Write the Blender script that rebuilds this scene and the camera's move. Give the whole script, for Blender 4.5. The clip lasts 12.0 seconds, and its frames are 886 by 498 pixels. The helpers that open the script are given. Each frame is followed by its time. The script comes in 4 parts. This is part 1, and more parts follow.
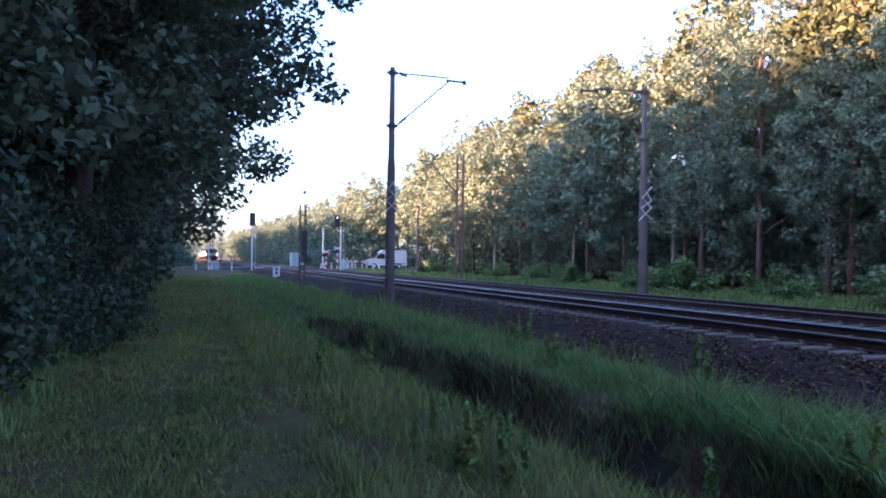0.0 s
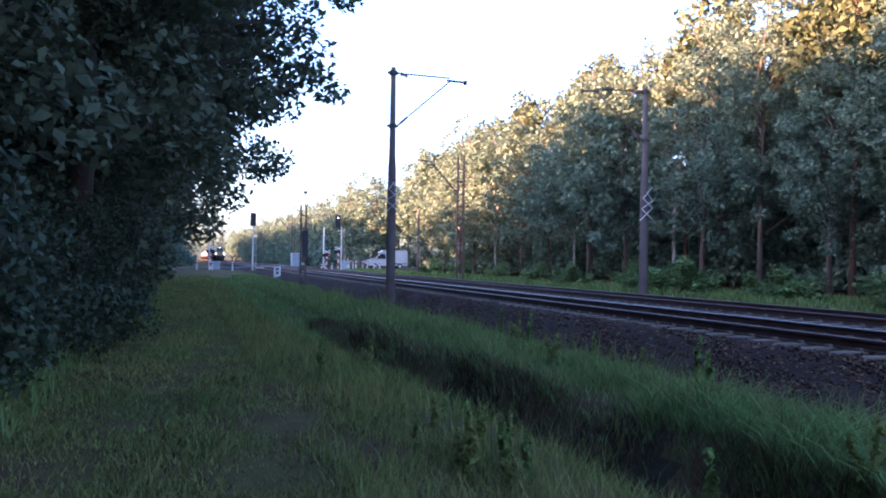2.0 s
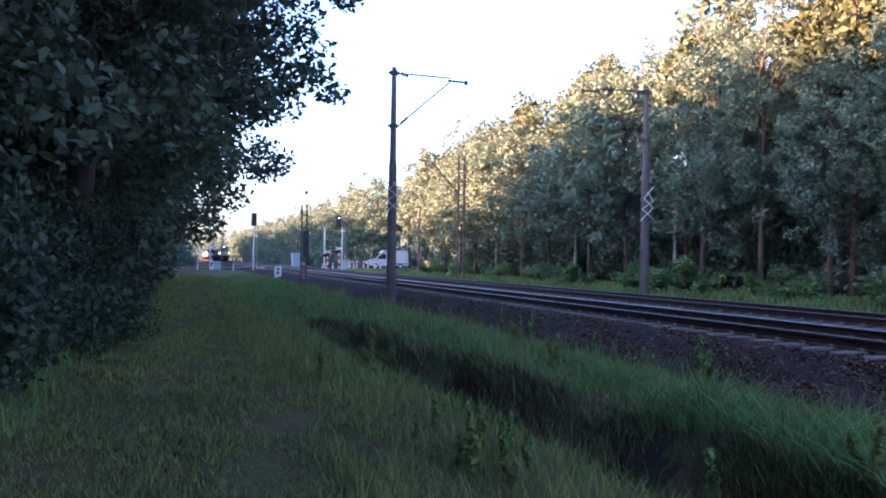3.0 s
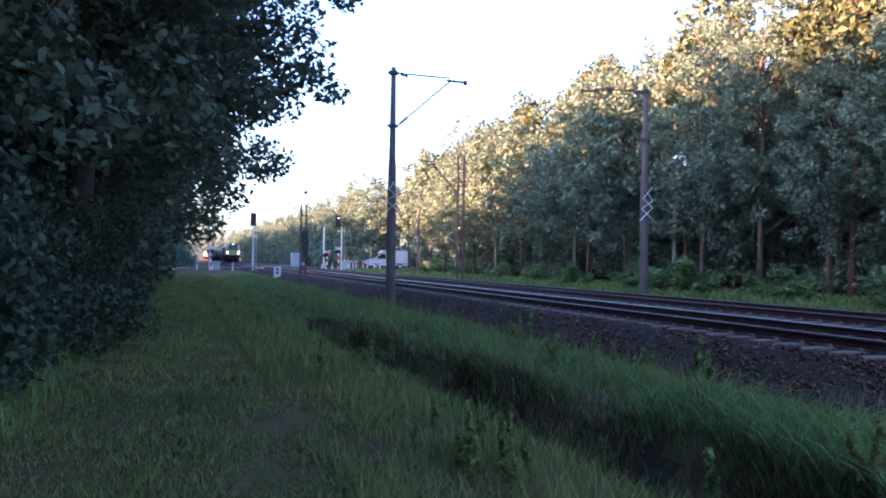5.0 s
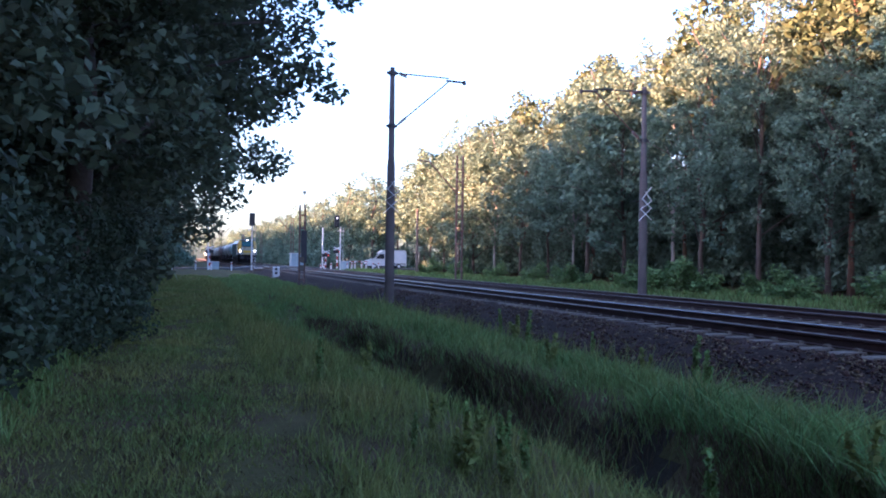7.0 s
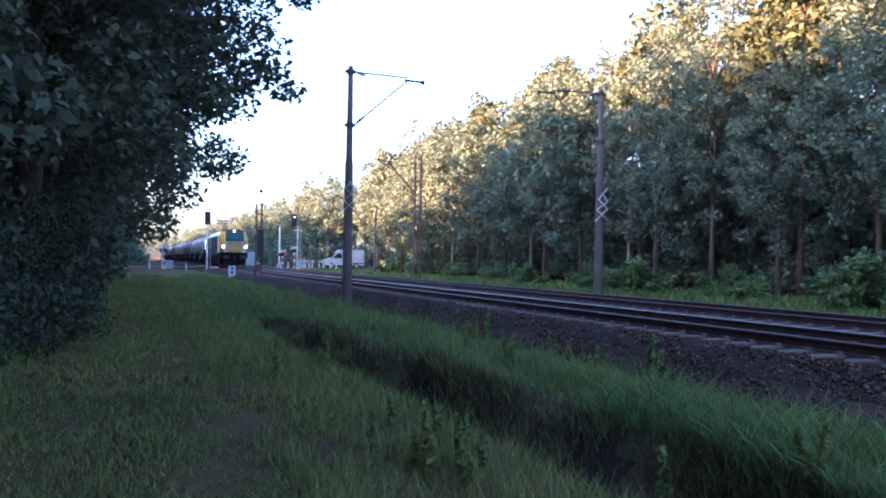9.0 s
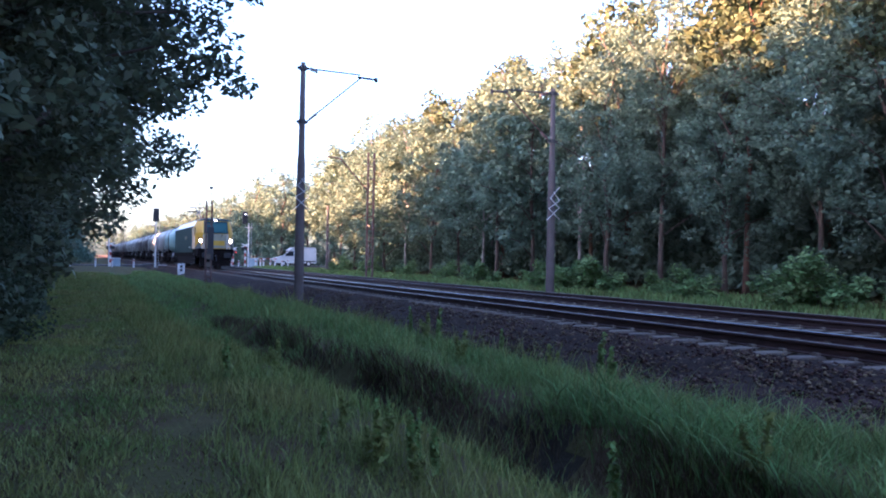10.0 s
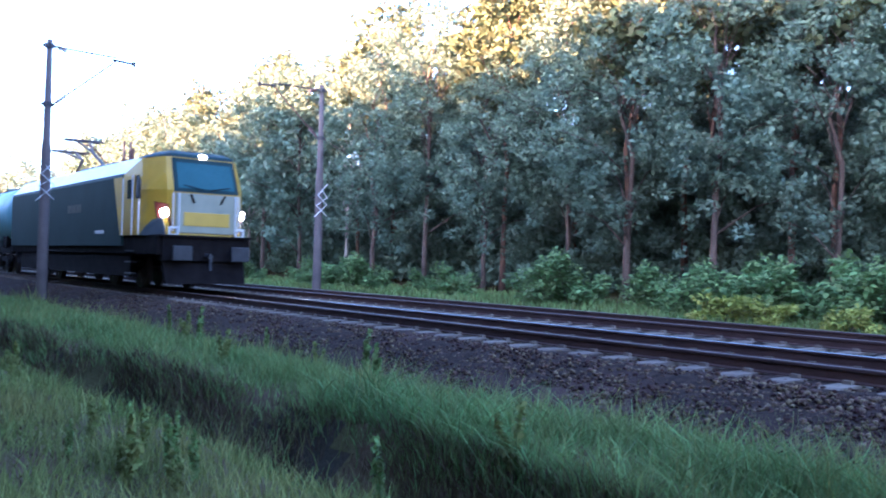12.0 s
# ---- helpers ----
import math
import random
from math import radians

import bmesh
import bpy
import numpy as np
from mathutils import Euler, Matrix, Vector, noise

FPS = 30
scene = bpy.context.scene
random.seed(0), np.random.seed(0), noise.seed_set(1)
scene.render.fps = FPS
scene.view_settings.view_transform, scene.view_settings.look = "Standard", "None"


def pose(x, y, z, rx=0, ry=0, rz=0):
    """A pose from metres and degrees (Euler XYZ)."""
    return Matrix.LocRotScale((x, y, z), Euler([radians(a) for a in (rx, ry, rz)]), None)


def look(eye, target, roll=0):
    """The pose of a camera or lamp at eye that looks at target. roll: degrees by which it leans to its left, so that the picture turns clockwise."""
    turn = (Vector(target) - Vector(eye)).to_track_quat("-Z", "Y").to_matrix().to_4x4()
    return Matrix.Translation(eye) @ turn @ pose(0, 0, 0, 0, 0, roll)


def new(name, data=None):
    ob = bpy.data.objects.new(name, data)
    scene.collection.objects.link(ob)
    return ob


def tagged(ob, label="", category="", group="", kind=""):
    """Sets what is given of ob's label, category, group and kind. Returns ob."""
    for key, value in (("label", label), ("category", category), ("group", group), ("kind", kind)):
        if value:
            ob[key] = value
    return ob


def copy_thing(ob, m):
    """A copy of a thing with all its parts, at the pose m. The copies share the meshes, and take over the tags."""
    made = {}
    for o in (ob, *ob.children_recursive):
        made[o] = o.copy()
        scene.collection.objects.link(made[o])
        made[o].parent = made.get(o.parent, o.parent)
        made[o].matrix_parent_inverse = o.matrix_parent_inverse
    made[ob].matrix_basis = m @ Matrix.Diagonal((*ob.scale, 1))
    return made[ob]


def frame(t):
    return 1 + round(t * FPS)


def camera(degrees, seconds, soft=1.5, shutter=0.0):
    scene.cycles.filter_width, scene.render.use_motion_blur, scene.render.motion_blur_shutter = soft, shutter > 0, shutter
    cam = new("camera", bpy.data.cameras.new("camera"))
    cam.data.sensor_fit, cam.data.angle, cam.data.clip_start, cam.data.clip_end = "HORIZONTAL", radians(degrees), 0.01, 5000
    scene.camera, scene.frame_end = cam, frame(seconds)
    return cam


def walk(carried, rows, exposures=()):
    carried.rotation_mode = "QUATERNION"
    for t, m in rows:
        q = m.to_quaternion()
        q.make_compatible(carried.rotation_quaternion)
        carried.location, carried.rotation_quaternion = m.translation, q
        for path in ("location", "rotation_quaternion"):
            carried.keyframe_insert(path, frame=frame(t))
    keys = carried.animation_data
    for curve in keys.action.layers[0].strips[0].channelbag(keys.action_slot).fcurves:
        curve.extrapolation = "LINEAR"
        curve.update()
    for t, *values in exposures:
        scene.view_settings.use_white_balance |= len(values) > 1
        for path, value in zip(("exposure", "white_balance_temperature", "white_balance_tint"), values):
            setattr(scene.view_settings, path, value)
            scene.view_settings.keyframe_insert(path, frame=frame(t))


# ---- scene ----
# World: the railway runs along +y, rail heads lie at z = 0, the camera stands at x = 0, y = 0.
EYE = (0.0, 0.0, 1.03)
cam = camera(55.22, 12.0, soft=1.9, shutter=0.35)
TURNS = [  # seconds, yaw, pitch, roll
    (0, -17.02, 0.79, -0.77),
    (0.5, -16.98, 0.79, -0.82),
    (1, -16.97, 0.80, -0.80),
    (1.5, -17.03, 0.77, -0.82),
    (2, -16.97, 0.80, -0.80),
    (2.5, -16.98, 0.78, -0.83),
    (3, -16.92, 0.80, -0.80),
    (5, -16.96, 0.80, -0.79),
    (5.5, -16.95, 0.79, -0.81),
    (6, -16.97, 0.80, -0.80),
    (6.5, -16.92, 0.80, -0.80),
    (7, -17.04, 0.81, -0.82),
    (9, -19.88, 0.83, -0.94),
    (9.5, -21.14, 0.80, -0.96),
    (10, -23.07, 0.76, -1.06),
    (10.5, -24.75, 0.75, -1.07),
    (11, -28.56, 0.77, -1.21),
    (11.5, -34.77, 0.84, -1.33),
    (12, -38.74, 0.92, -1.50),
]
walk(cam, [(t, pose(*EYE, 90 + p, r, yw)) for t, yw, p, r in TURNS], exposures=[(0.0, 3.95, 4850, 33), (7.0, 3.95, 4850, 33), (10.5, 4.08, 4850, 33), (11.0, 4.18, 4820, 32), (11.5, 5.05, 4660, 30), (12.0, 5.12, 4640, 30)])

# ---- light ----
SUN_ELEV, SUN_AZ = 11.0, -97.0          # degrees; azimuth from +y towards +x
world = bpy.data.worlds.new("sky_world")
scene.world = world
world.use_nodes = True
wn = world.node_tree.nodes
sky = wn.new("ShaderNodeTexSky")
sky.sky_type = "NISHITA"
sky.sun_disc = False
sky.sun_elevation = radians(SUN_ELEV)
sky.sun_rotation = radians(SUN_AZ)
sky.air_density, sky.dust_density, sky.ozone_density = 1.0, 2.6, 0.8
world.node_tree.links.new(sky.outputs[0], wn["Background"].inputs["Color"])
wn["Background"].inputs["Strength"].default_value = 0.063
sun_data = bpy.data.lights.new("sun", "SUN")
sun_data.energy, sun_data.angle, sun_data.color = 5.0, radians(0.6), (1.0, 0.47, 0.17)
sun = new("sun", sun_data)
sd = Vector((math.sin(radians(SUN_AZ)) * math.cos(radians(SUN_ELEV)), math.cos(radians(SUN_AZ)) * math.cos(radians(SUN_ELEV)), math.sin(radians(SUN_ELEV))))
sun.matrix_world = look(sd * 300, (0, 0, 0))


# ---- materials ----
def mat(name, c1, c2, scale=4.0, rough=0.8, bump=0.15, fine=40.0, metal=0.0, vary=0.0, by="object", transl=0.0, coarse=None, spec=0.4):
    """Two colours mixed by noise at two scales, grain relief, and a spread of brightness from piece to piece."""
    m = bpy.data.materials.new(name)
    m.use_nodes = True
    nt = m.node_tree
    n, ln = nt.nodes, nt.links
    bs = n["Principled BSDF"]
    bs.inputs["Roughness"].default_value = rough
    bs.inputs["Metallic"].default_value = metal
    bs.inputs["Specular IOR Level"].default_value = spec
    tc = n.new("ShaderNodeTexCoord")
    n1, n2 = n.new("ShaderNodeTexNoise"), n.new("ShaderNodeTexNoise")
    n1.inputs["Scale"].default_value, n1.inputs["Detail"].default_value = scale, 4
    n2.inputs["Scale"].default_value, n2.inputs["Detail"].default_value = fine, 3
    for q in (n1, n2):
        ln.new(tc.outputs["Object"], q.inputs["Vector"])
    add = n.new("ShaderNodeMath")
    add.operation = "MULTIPLY_ADD"
    ln.new(n2.outputs["Fac"], add.inputs[0])
    add.inputs[1].default_value = 0.5
    ln.new(n1.outputs["Fac"], add.inputs[2])
    ramp = n.new("ShaderNodeMapRange")
    ramp.inputs["From Min"].default_value, ramp.inputs["From Max"].default_value = 0.5, 1.0
    ln.new(add.outputs[0], ramp.inputs["Value"])
    mix = n.new("ShaderNodeMix")
    mix.data_type = "RGBA"
    mix.inputs["A"].default_value, mix.inputs["B"].default_value = (*c1, 1), (*c2, 1)
    ln.new(ramp.outputs[0], mix.inputs["Factor"])
    col = mix.outputs["Result"]
    if coarse:
        n3 = n.new("ShaderNodeTexNoise")
        n3.inputs["Scale"].default_value, n3.inputs["Detail"].default_value = coarse[0], 3
        ln.new(tc.outputs["Object"], n3.inputs["Vector"])
        r3 = n.new("ShaderNodeMapRange")
        r3.inputs["From Min"].default_value, r3.inputs["From Max"].default_value = coarse[2], coarse[2] + 0.12
        ln.new(n3.outputs["Fac"], r3.inputs["Value"])
        mx = n.new("ShaderNodeMix")
        mx.data_type = "RGBA"
        mx.inputs["B"].default_value = (*coarse[1], 1)
        ln.new(r3.outputs[0], mx.inputs["Factor"])
        ln.new(col, mx.inputs["A"])
        col = mx.outputs["Result"]
    if vary:
        src = n.new("ShaderNodeObjectInfo") if by == "object" else n.new("ShaderNodeNewGeometry")
        rnd = src.outputs["Random"] if by == "object" else src.outputs["Random Per Island"]
        mr = n.new("ShaderNodeMapRange")
        mr.inputs["To Min"].default_value, mr.inputs["To Max"].default_value = 1 - vary, 1 + vary
        ln.new(rnd, mr.inputs["Value"])
        hv = n.new("ShaderNodeHueSaturation")
        ln.new(mr.outputs[0], hv.inputs["Value"])
        mh = n.new("ShaderNodeMapRange")
        mh.inputs["To Min"].default_value, mh.inputs["To Max"].default_value = 0.5 - vary * 0.06, 0.5 + vary * 0.06
        ln.new(rnd, mh.inputs["Value"])
        ln.new(mh.outputs[0], hv.inputs["Hue"])
        ln.new(col, hv.inputs["Color"])
        col = hv.outputs["Color"]
    ln.new(col, bs.inputs["Base Color"])
    if bump:
        bp = n.new("ShaderNodeBump")
        bp.inputs["Strength"].default_value, bp.inputs["Distance"].default_value = bump, 0.02
        ln.new(n2.outputs["Fac"], bp.inputs["Height"])
        ln.new(bp.outputs[0], bs.inputs["Normal"])
    if transl:
        tr, ms = n.new("ShaderNodeBsdfTranslucent"), n.new("ShaderNodeMixShader")
        ms.inputs["Fac"].default_value = transl
        ln.new(col, tr.inputs["Color"])
        ln.new(bs.outputs[0], ms.inputs[1])
        ln.new(tr.outputs[0], ms.inputs[2])
        ln.new(ms.outputs[0], n["Material Output"].inputs["Surface"])
    return m


def glow(name, colour, strength):
    m = bpy.data.materials.new(name)
    m.use_nodes = True
    b = m.node_tree.nodes["Principled BSDF"]
    b.inputs["Base Color"].default_value = (*colour, 1)
    b.inputs["Emission Color"].default_value = (*colour, 1)
    b.inputs["Emission Strength"].default_value = strength
    return m


M_SOIL = mat("meadow_soil", (0.05, 0.048, 0.017), (0.095, 0.082, 0.033), 1.3, 0.95, 0.9, 22, coarse=(0.8, (0.075, 0.051, 0.029), 0.5), spec=0.05)
# ditch earth: the shadow of the hollow is put into its dark colour
M_EARTH = mat("shade_toned_ditch_earth", (0.019, 0.016, 0.01), (0.04, 0.033, 0.021), 2.0, 0.98, 0.8, 20, spec=0.1)
M_BALLAST = mat("ballast_gravel", (0.014, 0.0095, 0.0075), (0.042, 0.029, 0.022), 9, 0.95, 0.8, 45, coarse=(0.5, (0.05, 0.031, 0.026), 0.55), spec=0.05)
M_STONE = mat("ballast_stone", (0.025, 0.0145, 0.0105), (0.112, 0.069, 0.048), 6, 0.85, 0.3, 60, vary=0.85, by="island", spec=0.1)
M_RAIL = mat("rusty_rail_steel", (0.03, 0.015, 0.0125), (0.06, 0.031, 0.025), 3, 0.65, 0.2, 60, metal=0.3)
# two rail heads of like steel: the sky's glint is in the brighter colour
M_RAILTOP = mat("rail_head_with_glint", (0.36, 0.35, 0.34), (0.5, 0.48, 0.46), 2, 0.22, 0.0, 80, metal=1.0)
M_RAILDULL = mat("brown_rail_head_no_glint", (0.1, 0.075, 0.068), (0.19, 0.15, 0.135), 2, 0.4, 0.0, 80, metal=0.8)
M_SLEEPER = mat("weathered_concrete_sleeper", (0.1, 0.082, 0.064), (0.165, 0.136, 0.108), 5, 0.9, 0.3, 50, vary=0.15, spec=0.12)
M_MAST = mat("stained_mast_concrete", (0.08, 0.064, 0.06), (0.135, 0.108, 0.1), 1.5, 0.85, 0.3, 30)
M_STEEL = mat("rusted_brown_steel", (0.09, 0.05, 0.04), (0.16, 0.1, 0.08), 3, 0.75, 0.2, 40, metal=0.2)
M_DARKSTEEL = mat("dark_painted_steel", (0.025, 0.025, 0.03), (0.05, 0.045, 0.045), 3, 0.6, 0.15, 40)
M_WHITE = mat("white_paint", (0.5, 0.5, 0.5), (0.66, 0.66, 0.64), 3, 0.5, 0.05, 40)
M_INSUL = mat("brown_insulator", (0.1, 0.05, 0.04), (0.14, 0.07, 0.05), 3, 0.3, 0.0, 40)
M_LEAF = mat("broadleaf_foliage", (0.078, 0.096, 0.06), (0.12, 0.14, 0.082), 1.2, 0.55, 0.0, 8, vary=0.4, by="island", transl=0.3, spec=0.12)
# hedge leaves: shade under the wood edge is mixed into this darker green
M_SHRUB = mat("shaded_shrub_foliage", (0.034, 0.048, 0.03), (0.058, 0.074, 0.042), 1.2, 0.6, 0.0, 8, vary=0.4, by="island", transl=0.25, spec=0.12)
M_LEAF_R = mat("birch_and_oak_foliage", (0.09, 0.142, 0.102), (0.158, 0.208, 0.144), 0.6, 0.6, 0.0, 6, vary=0.4, by="island", transl=0.35, spec=0.12)
M_NEEDLE = mat("pine_needles", (0.06, 0.085, 0.04), (0.11, 0.12, 0.055), 0.6, 0.6, 0.0, 6, vary=0.35, by="island", transl=0.2, spec=0.12)
M_BUSH = mat("bright_shrub_foliage", (0.115, 0.195, 0.074), (0.19, 0.265, 0.098), 1.0, 0.5, 0.0, 8, vary=0.35, by="island", transl=0.3, spec=0.12)
# yellow-green leaves carry a patch of sunlight in their colour
M_YBUSH = mat("sun_patch_shrub_foliage", (0.2, 0.24, 0.05), (0.33, 0.32, 0.07), 1.0, 0.5, 0.0, 8, vary=0.35, by="island", transl=0.3, spec=0.12)
M_GRASS = mat("grass_blades", (0.11, 0.175, 0.054), (0.188, 0.235, 0.074), 0.5, 0.6, 0.0, 3, vary=0.5, by="island", transl=0.35, spec=0.12)
M_DRYGRASS = mat("path_grass", (0.12, 0.165, 0.045), (0.23, 0.217, 0.07), 0.6, 0.65, 0.0, 3, vary=0.4, by="island", transl=0.3, spec=0.12)
M_DEADGRASS = mat("withered_grass", (0.05, 0.036, 0.022), (0.11, 0.08, 0.048), 0.8, 0.8, 0.0, 3, vary=0.4, by="island", transl=0.2, spec=0.05)
M_BARK = mat("dark_bark", (0.05, 0.035, 0.028), (0.1, 0.075, 0.06), 3, 0.95, 0.8, 18)
M_PINEBARK = mat("reddish_pine_bark", (0.055, 0.034, 0.026), (0.145, 0.075, 0.047), 2.5, 0.9, 0.7, 15)
M_BIRCH = mat("birch_bark", (0.16, 0.145, 0.135), (0.28, 0.26, 0.24), 2, 0.8, 0.3, 12, coarse=(4.0, (0.06, 0.05, 0.05), 0.62))


# ---- mesh helpers ----
def link(name, me, parent=None, material=None, label=""):
    ob = new(name, me)
    if material and not me.materials:
        me.materials.append(material)
    if parent:
        ob.parent = parent
    if label:
        ob["label"] = label
    return ob


def part(name, bm, material, parent, label="", smooth=False):
    me = bpy.data.meshes.new(name)
    if smooth:
        for f in bm.faces:
            f.smooth = True
    bm.to_mesh(me)
    bm.free()
    return link(name, me, parent, material, label)


def np_mesh(name, verts, quads):
    """A mesh from arrays of vertices (n, 3) and quads (m, 4)."""
    me = bpy.data.meshes.new(name)
    verts, quads = np.asarray(verts, np.float32), np.asarray(quads, np.int32)
    me.vertices.add(len(verts))
    me.vertices.foreach_set("co", verts.ravel())
    k = quads.shape[1]
    me.loops.add(quads.size)
    me.loops.foreach_set("vertex_index", quads.ravel())
    me.polygons.add(len(quads))
    me.polygons.foreach_set("loop_start", np.arange(len(quads), dtype=np.int32) * k)
    me.polygons.foreach_set("loop_total", np.full(len(quads), k, np.int32))
    me.update(calc_edges=True)
    return me


def box(bm, x0, x1, y0, y1, z0, z1, bevel=0.0):
    r = bmesh.ops.create_cube(bm, size=1)
    vs = r["verts"]
    bmesh.ops.scale(bm, vec=(x1 - x0, y1 - y0, z1 - z0), verts=vs)
    bmesh.ops.translate(bm, vec=((x0 + x1) / 2, (y0 + y1) / 2, (z0 + z1) / 2), verts=vs)
    if bevel:
        es = list({e for v in vs for e in v.link_edges})
        bmesh.ops.bevel(bm, geom=es, offset=bevel, segments=2, affect="EDGES", profile=0.5)
    return bm


def tube(bm, a, b, r0, r1=None, seg=8):
    """A round bar from a to b."""
    a, b = Vector(a), Vector(b)
    d = b - a
    m = Matrix.Translation((a + b) / 2) @ d.to_track_quat("Z", "Y").to_matrix().to_4x4()
    bmesh.ops.create_cone(bm, cap_ends=True, segments=seg, radius1=r0, radius2=r0 if r1 is None else r1, depth=d.length, matrix=m)
    return bm


def bar(bm, a, b, w, t):
    """A flat bar from a to b."""
    a, b = Vector(a), Vector(b)
    d = b - a
    m = Matrix.Translation((a + b) / 2) @ d.to_track_quat("Z", "Y").to_matrix().to_4x4() @ Matrix.Diagonal((w, t, d.length, 1))
    bmesh.ops.create_cube(bm, size=1, matrix=m)
    return bm


def loft(bm, rings, close=True, cap=True):
    """Skin between rings of points of equal count."""
    vr = [[bm.verts.new(p) for p in ring] for ring in rings]
    n = len(vr[0])
    for a, b in zip(vr, vr[1:]):
        for i in range(n if close else n - 1):
            j = (i + 1) % n
            bm.faces.new((a[i], a[j], b[j], b[i]))
    if cap:
        bm.faces.new(list(reversed(vr[0])))
        bm.faces.new(vr[-1])
    bmesh.ops.recalc_face_normals(bm, faces=bm.faces)
    return bm


def thing(name, label, category, group="", m=None, kind=""):
    ob = tagged(new(name), label, category, group, kind)
    if m is not None:
        ob.matrix_basis = m
    return ob


# ---- ground ----
PROFILE_X = [-600, -60, -12, -3, -1.2, 1.5, 2.1, 2.5, 2.95, 3.3, 3.75, 5.2, 6.3, 8, 16, 17.4, 18.5, 22, 30, 60, 600]
PROFILE_Z = [0.5, 0.0, -0.3, -0.38, -0.5, -0.53, -0.6, -1.02, -1.2, -1.05, -0.6, -0.5, -0.6, -0.68, -0.68, -0.55, -0.32, -0.2, -0.1, 0.0, 0.5]
ROAD_Y = 115.0


def ditch_bend(y):
    """How far the ditch swings away from the path near the camera."""
    return 0.9 * np.clip((19 - np.asarray(y, float)) / 11, 0, 1)


def ground_z(x, y):
    x = np.asarray(x, float)
    y = np.asarray(y, float)
    z = np.interp(x - ditch_bend(y) * np.clip((x - 1.2) / 0.6, 0, 1) * np.clip((6.0 - x) / 1.5, 0, 1), PROFILE_X, PROFILE_Z)
    silt = np.clip((y - 14) / 7, 0, 1)                       # further on the ditch is shallow and overgrown
    z = np.where((x > 1.8) & (x < 4.6), np.maximum(z, -0.6 - 0.6 * (1 - silt) - 0.12 * silt), z)
    flat = np.interp(x, [-600, -60, 4, 7, 17, 20, 60, 600], [0.5, 0.0, -0.45, -0.55, -0.55, -0.3, 0.0, 0.5])
    k = np.clip((np.asarray(y) - 70) / 22, 0, 1)
    z = z * (1 - k) + flat * k
    return z + 0.035 * np.sin(x * 1.7 + y * 0.6) * np.sin(y * 0.9 - x * 0.4) + 0.02 * np.sin(x * 4.1 + 2) * np.sin(y * 3.3 + x)


gx = np.concatenate([np.linspace(-600, -40, 15), np.linspace(-34, -4, 16), np.arange(-3, 8.01, 0.2), np.arange(9, 30, 1.0), np.linspace(32, 600, 24)])
gy = np.concatenate([np.linspace(-300, -20, 10), np.arange(-16, 40, 0.4), np.arange(41, 140, 2.0), np.linspace(145, 1500, 40)])
GX, GY = np.meshgrid(gx, gy)
gv = np.stack([GX.ravel(), GY.ravel(), ground_z(GX, GY).ravel()], 1)
idx = np.arange(len(gx) * len(gy)).reshape(len(gy), len(gx))
gq = np.stack([idx[:-1, :-1].ravel(), idx[:-1, 1:].ravel(), idx[1:, 1:].ravel(), idx[1:, :-1].ravel()], 1)
ground_me = np_mesh("ground", gv, gq)
ground_me.shade_smooth()
ground_me.materials.append(M_SOIL)
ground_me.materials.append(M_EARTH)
# shade-toned earth along the ditch floor, with a wavy edge
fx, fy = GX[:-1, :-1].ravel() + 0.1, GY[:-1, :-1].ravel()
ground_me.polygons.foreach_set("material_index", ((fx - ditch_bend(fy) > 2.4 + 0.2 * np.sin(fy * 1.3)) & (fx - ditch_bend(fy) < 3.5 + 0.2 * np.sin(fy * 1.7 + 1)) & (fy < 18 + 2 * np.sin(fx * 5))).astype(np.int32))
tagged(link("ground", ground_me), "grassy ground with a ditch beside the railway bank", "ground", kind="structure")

# ballast bed of both tracks
BED_X = [6.35, 6.9, 7.6, 8.2, 8.6, 9.3, 11.5, 12.05, 12.6, 13.3, 15.4, 15.9, 16.4, 17.3]
BED_Z = [-0.70, -0.52, -0.34, -0.21, -0.2, -0.215, -0.215, -0.25, -0.215, -0.215, -0.215, -0.2, -0.3, -0.62]


def bed_z(x):
    return np.interp(x, BED_X, BED_Z)


by = np.concatenate([np.linspace(-200, -12, 8), np.arange(-10, 45, 0.35), np.linspace(46, 700, 120)])
bx = np.concatenate([np.arange(6.35, 8.9, 0.15), np.arange(8.95, 17.31, 0.35)])
BX, BY = np.meshgrid(bx, by)
bz = bed_z(BX) + 0.03 * np.sin(BX * 5.3 + BY * 2.1) * np.sin(BY * 3.7 + BX) + np.random.default_rng(3).normal(0, 0.012, BX.shape)
idx = np.arange(BX.size).reshape(BX.shape)
bed = np_mesh("track_bed", np.stack([BX.ravel(), BY.ravel(), bz.ravel()], 1), np.stack([idx[:-1, :-1].ravel(), idx[:-1, 1:].ravel(), idx[1:, 1:].ravel(), idx[1:, :-1].ravel()], 1))
tagged(link("track_bed", bed, None, M_BALLAST), "dark brownish gravel ballast bed under two tracks", "ballast", kind="structure")

# loose stones on the near shoulder and between the rails
rg = np.random.default_rng(7)
tmp = bmesh.new()
bmesh.ops.create_cone(tmp, cap_ends=True, segments=4, radius1=1.0, radius2=0.75, depth=1.3)
bmesh.ops.triangulate(tmp, faces=tmp.faces)
ICO = np.array([v.co[:] for v in tmp.verts])
ICOF = np.array([[v.index for v in f.verts] for f in tmp.faces])
tmp.free()
NST = 34000
sx = rg.choice([0, 1, 2], NST, p=[0.62, 0.08, 0.3])
sx = np.where(sx == 0, rg.uniform(6.3, 8.62, NST), np.where(sx == 1, rg.uniform(8.62, 9.2, NST), rg.uniform(9.4, 13.2, NST)))
